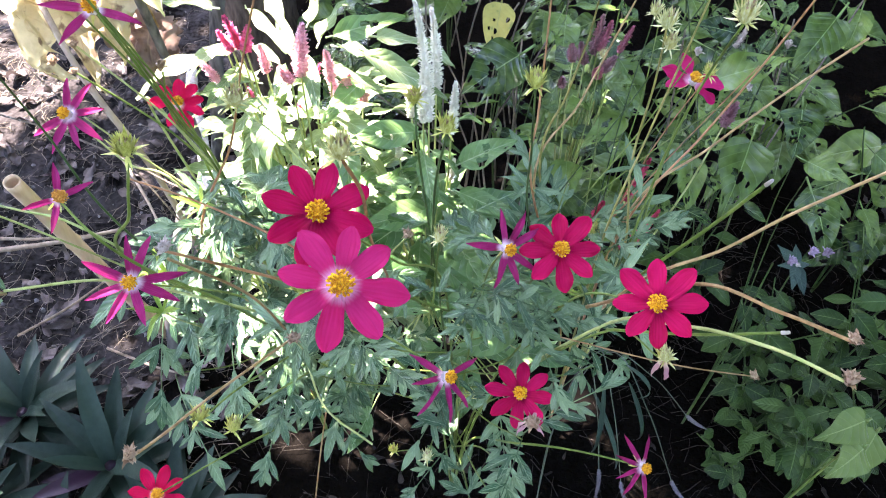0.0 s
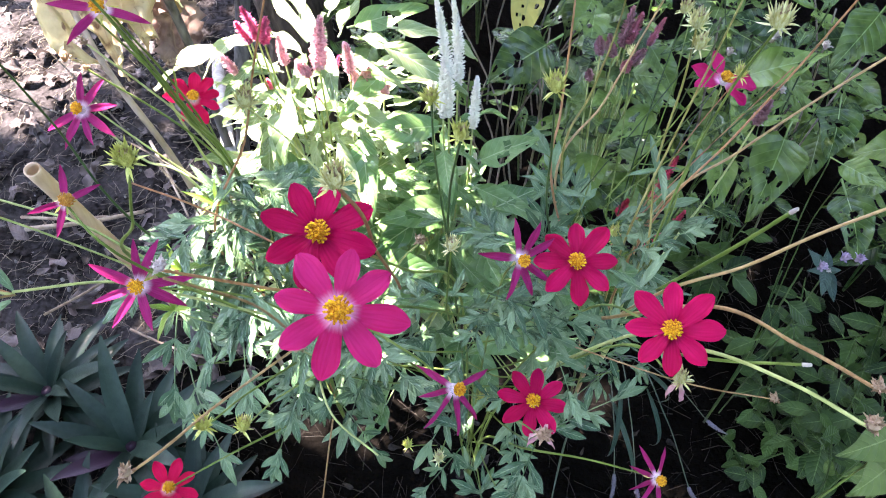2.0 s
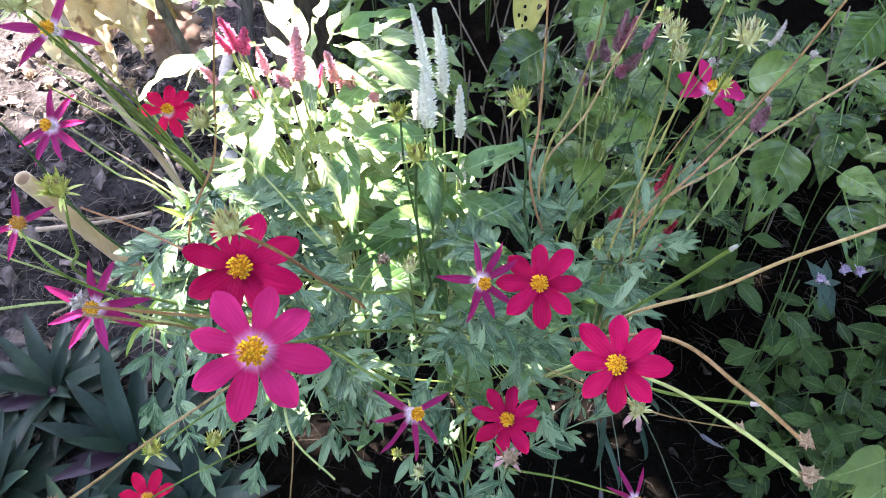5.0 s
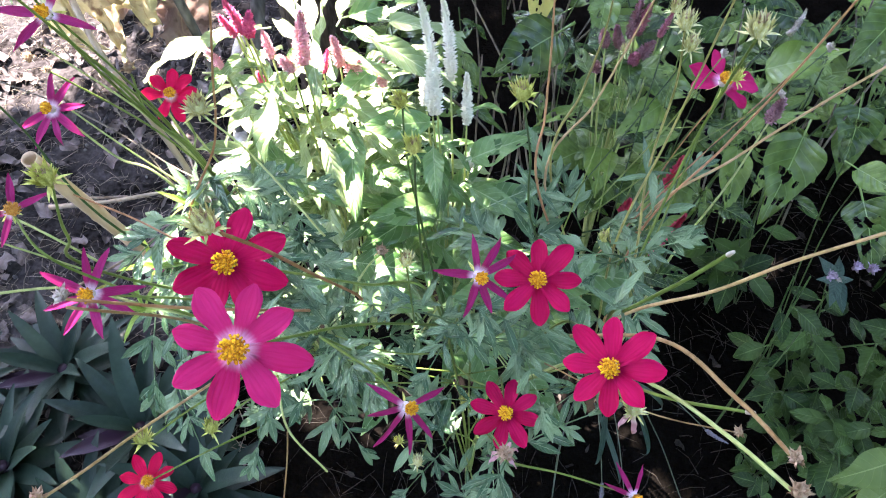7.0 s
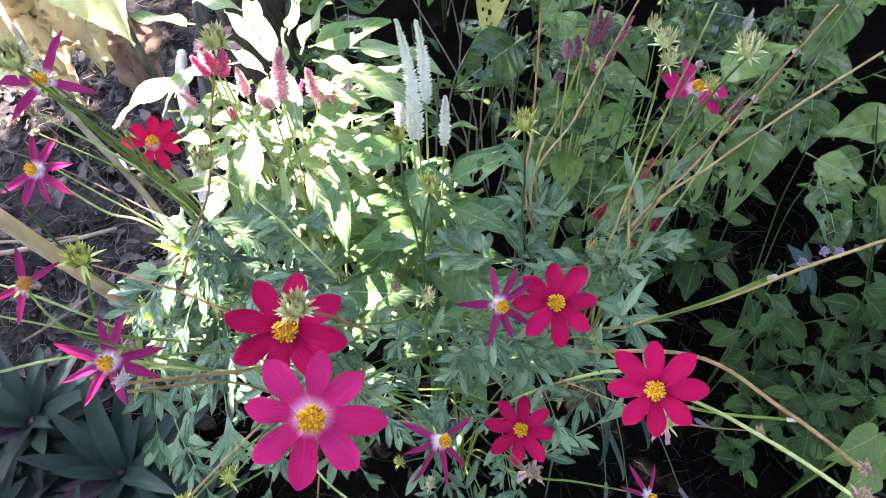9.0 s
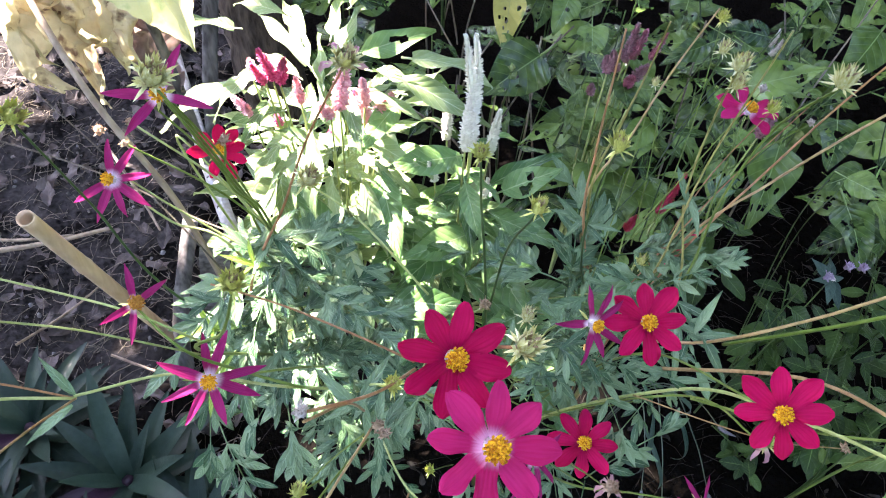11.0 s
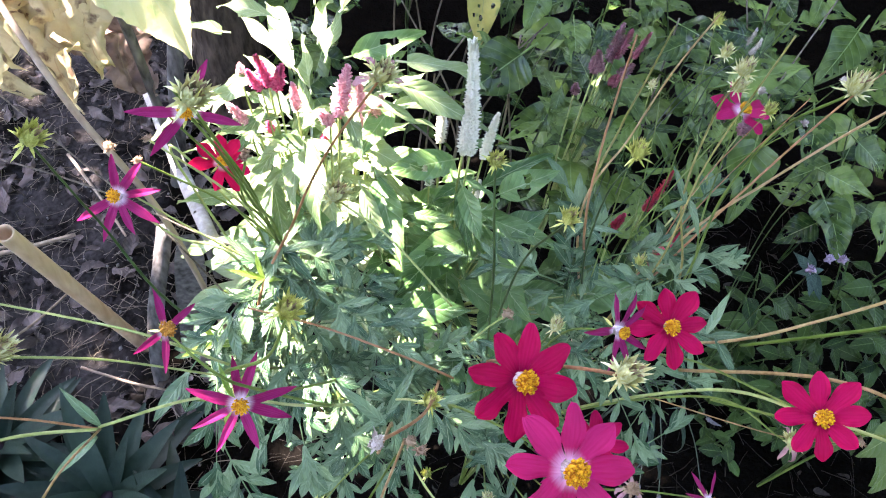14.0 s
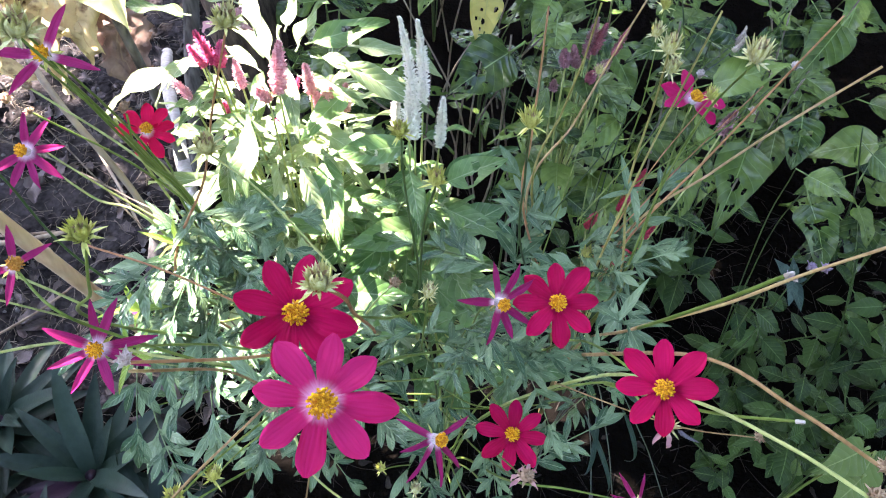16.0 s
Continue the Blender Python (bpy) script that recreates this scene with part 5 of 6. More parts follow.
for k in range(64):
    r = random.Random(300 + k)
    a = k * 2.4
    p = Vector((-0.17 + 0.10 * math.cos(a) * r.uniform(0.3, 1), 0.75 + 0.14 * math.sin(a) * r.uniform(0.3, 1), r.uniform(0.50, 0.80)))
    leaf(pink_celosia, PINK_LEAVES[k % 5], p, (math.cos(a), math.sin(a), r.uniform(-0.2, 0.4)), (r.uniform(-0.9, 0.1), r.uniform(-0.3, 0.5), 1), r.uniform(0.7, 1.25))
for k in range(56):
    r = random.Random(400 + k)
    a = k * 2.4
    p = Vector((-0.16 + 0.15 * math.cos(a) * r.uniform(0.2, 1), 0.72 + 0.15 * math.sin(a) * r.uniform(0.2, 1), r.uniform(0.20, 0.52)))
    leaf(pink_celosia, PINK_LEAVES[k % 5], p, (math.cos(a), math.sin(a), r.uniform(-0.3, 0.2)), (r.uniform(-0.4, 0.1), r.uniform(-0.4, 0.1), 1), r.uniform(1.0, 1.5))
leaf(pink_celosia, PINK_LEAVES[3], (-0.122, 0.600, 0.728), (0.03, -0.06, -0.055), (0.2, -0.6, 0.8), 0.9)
white_celosia = celosia((0.0, 0.70, -0.02), "celosia plant with white flower spikes and broad green leaves", [
    ((0.006, 0.636, 0.728), 0.150, 0.0090, (0.0, 0.14, 1), WHITE_SPIKE),
    ((0.013, 0.706, 0.715), 0.118, 0.0088, (0.03, 0.08, 1), WHITE_SPIKE),
    ((-0.001, 0.643, 0.720), 0.088, 0.0084, (-0.03, 0.12, 1), WHITE_SPIKE),
    ((-0.019, 0.700, 0.677), 0.060, 0.0080, (-0.05, 0.12, 1), WHITE_SPIKE),
    ((0.034, 0.682, 0.667), 0.098, 0.0078, (0.05, -0.08, 1), WHITE_SPIKE),
    ((-0.034, 0.662, 0.640), 0.045, 0.0070, (-0.1, 0, 1), WHITE_SPIKE),
    ((0.034, 0.688, 0.572), 0.036, 0.0070, (0.1, 0, 1), WHITE_SPIKE),
], 6, 22, 1.0)
for p, d, s in (((0.005, 0.672, 0.632), (0.005, -0.09, -0.01), 1.0), ((-0.03, 0.66, 0.60), (-0.10, -0.03, 0.0), 0.9), ((0.03, 0.68, 0.60), (0.1, 0.03, 0.05), 1.1), ((0.03, 0.68, 0.56), (0.1, -0.04, -0.02), 1.1), ((-0.01, 0.66, 0.56), (-0.05, -0.06, -0.03), 1.2), ((-0.03, 0.66, 0.52), (-0.05, -0.08, -0.03), 1.5), ((-0.06, 0.60, 0.50), (-0.08, -0.06, 0.0), 1.3), ((0.0, 0.60, 0.52), (0.06, -0.06, 0.0), 1.2), ((-0.05, 0.62, 0.56), (-0.09, 0.0, 0.03), 1.2), ((0.02, 0.62, 0.48), (0.09, -0.02, -0.02), 1.3), ((0.03, 0.66, 0.54), (0.02, -0.08, -0.02), 1.1)):
    leaf(white_celosia, CELOSIA_LEAVES[2 if s > 1 else 0], p, d, (0, -0.25, 1), s)

celosia((0.24, 0.92, -0.02), "celosia plant with faded mauve flower spikes among dark leaves", [
    ((0.238, 0.865, 0.660), 0.060, 0.0095, (0.1, 0, 1), MAUVE_SPIKE),
    ((0.244, 0.862, 0.668), 0.048, 0.0085, (0.35, 0, 1), ROSE_DULL),
    ((0.228, 0.860, 0.645), 0.036, 0.0090, (-0.4, 0, 1), MAUVE_SPIKE),
    ((0.202, 0.820, 0.680), 0.026, 0.0085, (-0.2, 0, 1), MAUVE_SPIKE),
    ((0.255, 0.850, 0.640), 0.030, 0.0095, (0.4, 0, 1), MAUVE_SPIKE),
    ((0.246, 0.846, 0.632), 0.024, 0.0090, (0.0, -0.3, 1), ROSE_DULL),
    ((0.278, 0.875, 0.655), 0.045, 0.0065, (0.3, 0, 1), ROSE_DULL),
    ((0.200, 0.86, 0.60), 0.02, 0.0075, (0, 0, 1), MAUVE_SPIKE),
], 3, 23, 1.0, leaves=[WEED_LEAVES[k] for k in (0, 3, 5, 7, 1)], size=0.8)
celosia((0.31, 0.72, -0.02), "celosia plant with thin dark red flower spikes in shade", [
    ((0.288, 0.690, 0.535), 0.075, 0.0075, (0.35, 0.1, 1), RED_SPIKE),
    ((0.275, 0.610, 0.520), 0.085, 0.0085, (0.55, 0, 1), RED_SPIKE),
    ((0.246, 0.678, 0.510), 0.035, 0.0075, (0.3, 0, 1), RED_SPIKE),
    ((0.420, 0.76, 0.62), 0.045, 0.010, (0.1, 0, 1), MAUVE_SPIKE),
], 3, 24, 1.0, leaves=[WEED_LEAVES[k] for k in (0, 3, 5, 7, 1)], size=0.7)


# ---- broad-leaved weeds ----
def weed(foot, height, count, seed, meshes, size, label, category="weed", group="broad-leaved weeds", name="weed_plant", branches=3, reach=0.12):
    """A branched weed with stalked leaves."""
    rnd = random.Random(seed)
    plant = thing(name, foot, label, category, group)
    base = Vector(foot)
    for b in range(branches):
        a = b * 2.1 + seed
        top = base + Vector((reach * math.cos(a), reach * math.sin(a), height * rnd.uniform(0.75, 1.05)))
        mid = base.lerp(top, 0.5) + Vector((-0.3 * reach * math.cos(a), -0.3 * reach * math.sin(a), 0.02))
        line = catmull([base, mid, top], 6)
        part("stem", mesh_of("stem", tube(line, 0.0022, 0.0011, 6, 0.08, b), DARK_STEM), plant)
        for j in range(count):
            s = 0.3 + 0.7 * (j + 0.5) / count
            q = line[min(12, int(s * 12))]
            c = j * 2.4 + b
            leaf(plant, meshes[rnd.randrange(len(meshes))], q, (math.cos(c), math.sin(c), rnd.uniform(-0.5, 0.25)), (rnd.uniform(-0.35, 0.35), rnd.uniform(-0.7, 0.0), 1), size * rnd.uniform(0.7, 1.2))
    return plant


WEED_LABEL = "weed with broad dark green leaves full of insect holes"
spots = [(0.36, 1.02), (0.84, 0.92), (0.58, 1.25), (0.80, 1.22), (1.02, 1.12), (0.34, 1.36), (0.62, 1.55), (0.92, 1.5), (1.2, 1.4), (0.30, 1.65), (-0.16, 1.15), (-0.22, 1.42), (0.02, 1.7), (1.2, 0.95)]
for k, (x, y) in enumerate(spots):
    weed((x, y, -0.02), 0.50 + 0.14 * ((k * 37) % 10) / 10 - (0.08 if y < 0.8 else 0), 6, 40 + k, WEED_LEAVES, 0.95, WEED_LABEL)

HERB_LABEL = "low herb with small oval green leaves in shade"
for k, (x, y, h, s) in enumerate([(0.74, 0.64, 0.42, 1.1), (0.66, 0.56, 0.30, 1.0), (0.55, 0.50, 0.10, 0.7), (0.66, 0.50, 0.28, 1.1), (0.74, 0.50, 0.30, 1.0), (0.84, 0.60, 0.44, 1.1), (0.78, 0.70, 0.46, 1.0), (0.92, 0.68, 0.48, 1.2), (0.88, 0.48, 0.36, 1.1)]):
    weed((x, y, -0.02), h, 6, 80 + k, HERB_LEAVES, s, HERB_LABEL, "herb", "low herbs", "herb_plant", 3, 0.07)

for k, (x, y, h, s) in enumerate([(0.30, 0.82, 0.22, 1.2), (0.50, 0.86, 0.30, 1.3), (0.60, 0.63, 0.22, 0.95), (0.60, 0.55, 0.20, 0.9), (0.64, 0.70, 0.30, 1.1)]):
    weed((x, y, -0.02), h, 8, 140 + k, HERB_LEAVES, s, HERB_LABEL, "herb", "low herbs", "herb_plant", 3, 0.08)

fresh = weed((0.62, 0.42, -0.02), 0.34, 1, 95, YOUNG_LEAVES, 0.8, "leafy plant with fresh light green leaves", "herb", "low herbs", "herb_plant", 2, 0.06)
lilac = weed((0.50, 0.60, -0.02), 0.54, 3, 96, HERB_LEAVES, 0.9, "herb with small lilac flower heads and grey-green leaves", "herb", "low herbs", "herb_plant", 2, 0.04)
for p in ((0.520, 0.585, 0.555), (0.535, 0.580, 0.560), (0.490, 0.572, 0.550)):
    part("flower_head", DRY_HEADS[0].copy(), lilac, facing(p, (0.2, -0.3, 1), p[0] * 9, 1.0), "small lilac flower head").data.materials[0] = LILAC


# ---- sword-leaved rosettes ----
SWORDS = [mesh_of("sword_leaf", blade(0.18 + 0.02 * s, 0.044, sword, 4, 10, 0.3, 0.15 + 0.16 * s, 0.15, seed=s), SWORD_LEAF) for s in range(4)]
SWORDS_P = [mesh_of("sword_leaf", blade(0.16 + 0.02 * s, 0.042, sword, 4, 10, 0.3, 0.2 + 0.16 * s, 0.15, seed=s), SWORD_PURPLE) for s in range(2)]


def rosette(foot, count, seed, size=1.0):
    rnd = random.Random(seed)
    x, y = foot
    base = Vector((x, y, ground_height(x, y)))
    plant = thing("spiderwort_plant", base, "rosette of stiff dark green sword leaves with purple undersides", "foliage plant", "sword-leaved rosettes")
    part("crown_stem", mesh_of("crown_stem", tube(catmull([base + Vector((0, 0, -0.02)), base + Vector((0, 0, 0.03)), base + Vector((0, 0, 0.07))]), 0.016, 0.010, 8, 0.1, seed), SWORD_PURPLE), plant)
    for i in range(count):
        a = i * 2.39996
        s = i / count
        rise = 0.10 + 1.4 * s ** 1.5
        me = SWORDS_P[i % 2] if i % 8 == 4 else SWORDS[rnd.randrange(4)]
        leaf(plant, me, base + Vector((0.008 * math.cos(a), 0.008 * math.sin(a), 0.02 + 0.05 * s)), (math.cos(a), math.sin(a), rise), (0, 0, 1), size * rnd.uniform(0.75, 1.1) * (1.05 - 0.25 * s))


for k, (x, y) in enumerate([(-0.56, 0.46), (-0.76, 0.56), (-0.78, 0.36), (-0.42, 0.36), (-0.60, 0.28), (-0.95, 0.50)]):
    rosette((x, y), 28 - k, 60 + k, 1.0 - 0.03 * k)


# ---- stakes, poles and withered leaves ----
def pole(name, pts, r0, r1, material, label, category, sides=12, bumps=0.05, hollow=False):
    base = Vector(pts[0])
    ob = thing(name, base, label, category)
    part("shaft", mesh_of("shaft", tube(catmull(pts), r0, r1, sides, bumps, int(r0 * 1e5)), material), ob)
    return ob


def bamboo_stake():
    """A cut hollow cane with swollen rings at its nodes."""
    foot, top = Vector((-0.553, 0.775, -0.03)), Vector((-0.527, 0.603, 0.638))
    ob = thing("bamboo_stake", foot, "cut pale bamboo stake leaning out of the soil", "stake")
    rings = []
    for i in range(60):
        s = i / 59
        node = min(abs(s - k) for k in (0.16, 0.44, 0.73))
        rings.append((foot.lerp(top, s), 0.0122 - 0.0012 * s + 0.0014 * math.exp(-(node / 0.008) ** 2)))
    way = (top - foot).normalized()
    side = way.orthogonal().normalized()
    rings += [(top + way * 0.0005, 0.0095), (top - way * 0.006, 0.0085), (top - way * 0.03, 0.0080)]
    v, f, uv = [], [], []
    for i, (p, r) in enumerate(rings):
        for k in range(20):
            a = 2 * math.pi * k / 20
            v.append(p + r * (math.cos(a) * side + math.sin(a) * way.cross(side)) * (1 + 0.03 * noise.noise(Vector((k * 0.9, i * 0.25, 0)))))
            uv.append((k / 20, i / len(rings)))
    for i in range(len(rings) - 1):
        f += [(i * 20 + k, i * 20 + (k + 1) % 20, (i + 1) * 20 + (k + 1) % 20, (i + 1) * 20 + k) for k in range(20)]
    f.append(tuple((len(rings) - 1) * 20 + k for k in range(20)))
    part("shaft", mesh_of("shaft", (v, f, uv), CANE), ob)
    return ob


bamboo_stake()
pole("bamboo_pole", [(-0.33, 0.66, -0.02), (-0.38, 0.694, 0.50), (-0.475, 0.761, 0.709), (-0.66, 1.03, 0.83)], 0.0048, 0.0042, PALE_WOOD, "thin dry cane leaning over the plants", "cane", 8, 0.05)
pole("stick", [(-0.515, 0.69, -0.03), (-0.495, 0.735, 0.14), (-0.455, 0.845, 0.30)], 0.0150, 0.0140, GREY_WOOD, "short grey weathered post leaning in the soil", "stick", 14, 0.07)
pole("stick", [(-0.54, 1.18, -0.03), (-0.51, 1.20, 0.12), (-0.476, 1.25, 0.33), (-0.42, 1.31, 0.60)], 0.0170, 0.0150, GREY_WOOD, "upright grey weathered stick in the soil", "stick", 14, 0.07)
branch = pole("branch", [(-0.71, 1.64, -0.01), (-0.57, 1.29, 0.20), (-0.44, 0.965, 0.305), (-0.36, 0.775, 0.362)], 0.0150, 0.0125, PALE_BARK, "pale bare branch with dark leaf scars", "branch", 16, 0.04)
for k in range(16):
    at = Vector((-0.71, 1.64, -0.01)).lerp(Vector((-0.36, 0.775, 0.362)), 0.25 + 0.045 * k) + Vector((0.006 * (-1) ** k, -0.002, 0.0))
    near = min(catmull([(-0.71, 1.64, -0.01), (-0.57, 1.29, 0.20), (-0.44, 0.965, 0.305), (-0.36, 0.775, 0.362)], 24), key=lambda q: (q - at).length)
    face = Vector((0.35 * (-1) ** k, -0.5, 0.8)).normalized()
    scar = tube([near + face * 0.0110, near + face * 0.0138, near + face * 0.0150], 0.0042, 0.0028, 8, 0.2, k)
    part("leaf_scar", mesh_of("leaf_scar", scar, BARK), branch)
for pts in ([(-0.629, 0.729, 0.651), (-0.459, 0.653, 0.675), (-0.323, 0.584, 0.673), (-0.22, 0.55, 0.60), (-0.20, 0.56, 0.2)], [(-0.594, 0.831, 0.643), (-0.481, 0.736, 0.615), (-0.343, 0.599, 0.624), (-0.22, 0.56, 0.3)]):
    stem(cosmos_b, pts, 0.0016, 0.0016, STRAW, "dry_stalk")
stem(cosmos_b, [(-0.317, 0.618, 0.76), (-0.234, 0.558, 0.70), (-0.182, 0.501, 0.677)], 0.0014, 0.0014, PALE_STEM, "dry_stalk", root=B_FOOT)


def hanging_leaves():
    plant = thing("big_leaved_plant", (-0.42, 0.92, -0.02), "plant with large yellowing and withered hanging leaves", "plant")
    top = Vector((-0.385, 0.755, 1.08))
    part("stem", mesh_of("stem", tube(catmull([(-0.42, 0.92, -0.02), (-0.44, 0.96, 0.5), top]), 0.010, 0.006, 8, 0.06, 3), GREY_WOOD), plant)
    big = mesh_of("yellow_leaf", blade(0.27, 0.19, ovate, 10, 44, 0.10, 0.12, 0.5, teeth=0.035, seed=2), YELLOW_LEAF)
    part("leaf", big, plant, aim((-0.385, 0.755, 1.08), (0.105, -0.11, -0.22), (0.15, -0.75, 0.6)), "large yellow-green leaf with toothed edge")
    for k, (p, d, up, sx) in enumerate([((-0.55, 1.02, 0.72), (0.05, -0.19, -0.07), (-0.3, 0.2, 1), 0.21), ((-0.58, 1.03, 0.70), (-0.04, -0.17, -0.06), (-0.5, 0.1, 1), 0.19), ((-0.50, 1.00, 0.64), (0.08, -0.07, -0.16), (0.2, -0.7, 0.8), 0.17), ((-0.59, 1.04, 0.76), (-0.03, -0.18, -0.03), (-0.4, 0.3, 1), 0.20), ((-0.53, 1.00, 0.73), (0.07, -0.15, -0.05), (-0.1, 0.2, 1), 0.19), ((-0.54, 1.02, 0.64), (0.02, -0.05, -0.2), (0.3, -0.8, 0.5), 0.15), ((-0.61, 1.02, 0.78), (-0.06, -0.15, 0.0), (-0.5, 0.2, 1), 0.18)]):
        me = mesh_of("withered_leaf", crumpled(crumpled(blade(sx, sx * 0.66, ovate, 22, 30, 0.5 - 0.3 * (k % 2), 0.3 + 0.12 * k, 1.6, 0.3, teeth=0.05, seed=20 + k), 0.026, 17, k), 0.009, 55, k + 9), WITHERED if k not in (2, 5) else PINK_DRY)
        part("leaf", me, plant, aim(p, d, up), "withered curled yellow-brown leaf")
        part("stalk", mesh_of("stalk", tube(catmull([(-0.44, 0.96, 0.62), (p[0] * 0.5 - 0.22, p[1] * 0.5 + 0.5, p[2] + 0.03), p]), 0.004, 0.003, 6), TAN_STEM), plant)


hanging_leaves()


def yellow_weed_leaf():
    plant = weed((0.13, 1.36, -0.02), 0.5, 2, 99, WEED_LEAVES, 0.8, "weed with one hanging yellow leaf spotted with holes", branches=2)
    me = mesh_of("yellow_leaf", blade(0.13, 0.07, ovate, 12, 20, 0.15, 0.2, 0.3, seed=5, stalk=0.02, holes=bitten(31, 7)), SPOTTED_LEAF)
    part("leaf", me, plant, aim((0.13, 1.275, 0.49), (-0.024, -0.14, -0.05), (0, -0.5, 1)), "hanging yellow leaf with dark holes")


yellow_weed_leaf()


def lance_weed(foot, height, count, seed):
    """An upright weed with long narrow leaves up its stalk."""
    rnd = random.Random(seed)
    foot = Vector(foot)
    plant = thing("weed_plant", foot, "slender upright weed with long narrow dark green leaves", "weed", "narrow-leaved weeds")
    top = foot + Vector((rnd.uniform(-0.06, 0.06), rnd.uniform(-0.10, 0.02), height))
    line = catmull([foot, foot.lerp(top, 0.5) + Vector((rnd.uniform(-0.02, 0.02), 0.02, 0)), top], 10)
    part("stem", mesh_of("stem", tube(line, 0.0026, 0.0012, 6, 0.08, seed), DARK_STEM), plant)
    for j in range(count):
        s = 0.45 + 0.55 * (j + 0.5) / count
        a = j * 2.4 + seed
        leaf(plant, LANCE_WEED[rnd.randrange(4)], line[min(20, int(s * 20))], (math.cos(a), math.sin(a), rnd.uniform(-0.35, 0.45)), (rnd.uniform(-0.4, 0.4), rnd.uniform(-0.6, 0.2), 1), rnd.uniform(0.65, 1.15) * (1.2 - 0.45 * s))


LANCE_WEED = [mesh_of("weed_leaf", blade(0.105, 0.026 + 0.005 * s, lance, 10, 20, 0.25, 0.15 + 0.15 * s, 0.6, seed=70 + s, stalk=0.01, holes=bitten(90 + s, (0, 3, 1, 5)[s])), WEED_LEAF) for s in range(4)]
for k, (x, y, h) in enumerate([(0.17, 0.92, 0.60), (0.26, 1.05, 0.62), (0.38, 0.86, 0.62), (0.46, 1.02, 0.66), (0.55, 0.88, 0.66), (0.33, 1.20, 0.58), (0.62, 1.08, 0.66), (0.14, 1.20, 0.50), (-0.05, 1.10, 0.52)]):
    lance_weed((x, y, -0.02), h, 11, 150 + k)

# dry stalks between the weeds
for k in range(26):
    r = random.Random(700 + k)
    x, y = (r.uniform(-0.02, 0.25), r.uniform(0.95, 1.7)) if k % 2 else (r.uniform(-0.1, 0.9), r.uniform(1.0, 1.9))
    foot = (x, y, -0.02)
    ob = thing("dry_stalk", foot, "bare dry brown stalk standing among weeds", "stalk", "dry stalks")
    part("shaft", mesh_of("shaft", tube(catmull([foot, (x + r.uniform(-0.05, 0.05), y + r.uniform(-0.05, 0.05), 0.25), (x + r.uniform(-0.15, 0.15), y + r.uniform(-0.1, 0.1), r.uniform(0.4, 0.6))]), 0.0026, 0.0016, 6, 0.1, k), STRAW), ob)


def slat():
    """A short flat weathered board, rounded at its top, that leans between the sticks."""
    ob = thing("wooden_slat", (-0.462, 0.79, -0.02), "flat grey weathered slat standing in the soil", "slat")
    me = mesh_of("board", joined([(blade(0.34, 0.055, lambda v: min(1.0, (1 - v ** 7) ** 0.5 + 0.02), 4, 14, 0.04, -0.05, 0.1, seed=2), Matrix.Translation((0, 0, z))) for z in (0.0, -0.008)]), GREY_WOOD)
    part("board", me, ob, aim((-0.462, 0.79, -0.02), (0.055, 0.03, 0.36), (0.15, -1, 0.25)))


slat()


# ---- single broad leaves and small herbs ----
BROAD_CELOSIA = [mesh_of("celosia_leaf", blade(0.11, 0.046, lance, 12, 18, 0.22, 0.12 + 0.1 * s, 0.5, seed=30 + s, stalk=0.012, holes=bitten(60 + s, (0, 2, 6)[s])), CELOSIA_LEAF) for s in range(3)]


def broad_leaf(plant, base, tip, me, length, wide=1.0, up=(0, -0.55, 1)):
    """One leaf from its foot to its tip."""
    base, tip = Vector(base), Vector(tip)
    k = (tip - base).length / length
    m = aim(base, tip - base, up) @ Matrix.Diagonal((k * wide, k, k, 1))
    return part("leaf", me, plant, m)


def leafy_stalk(foot, leaves, length, label, name="weed_plant", category="weed", group="broad-leaved weeds", material=None):
    """A stalk with leaves at given places."""
    plant = thing(name, foot, label, category, group)
    foot = Vector(foot)
    for base, tip, me, wide in leaves:
        b = Vector(base)
        stem(plant, [foot, foot.lerp(b, 0.6) + Vector((0, 0.03, 0.05)), b], 0.0015, 0.0011, material or DARK_STEM)
        broad_leaf(plant, base, tip, me, length, wide)
    return plant


W = WEED_LEAVES
leafy_stalk((0.15, 1.10, -0.02), [((0.170, 0.998, 0.573), (0.045, 0.915, 0.543), W[2], 1.15), ((0.211, 0.981, 0.641), (0.195, 0.868, 0.655), W[1], 0.8)], 0.14, WEED_LABEL)
leafy_stalk((0.50, 0.90, -0.02), [((0.530, 0.792, 0.646), (0.508, 0.697, 0.628), W[4], 1.25), ((0.509, 0.842, 0.559), (0.444, 0.688, 0.499), W[2], 0.8), ((0.427, 0.858, 0.504), (0.402, 0.710, 0.471), W[6], 0.62)], 0.14, WEED_LABEL)
leafy_stalk((0.56, 0.86, -0.02), [((0.538, 0.811, 0.785), (0.470, 0.734, 0.740), W[3], 1.1), ((0.399, 0.848, 0.619), (0.495, 0.806, 0.707), W[5], 0.75), ((0.476, 0.914, 0.659), (0.388, 0.907, 0.690), W[1], 0.9)], 0.14, WEED_LABEL)
leafy_stalk((0.60, 0.72, -0.02), [((0.490, 0.677, 0.643), (0.539, 0.613, 0.661), W[0], 1.0), ((0.533, 0.696, 0.582), (0.542, 0.573, 0.573), W[4], 1.0)], 0.14, WEED_LABEL)
leafy_stalk((0.33, 0.90, -0.02), [((0.312, 0.842, 0.578), (0.229, 0.775, 0.559), W[1], 0.8), ((0.397, 0.933, 0.642), (0.305, 0.893, 0.635), W[3], 0.8)], 0.14, WEED_LABEL)
Q = BROAD_CELOSIA
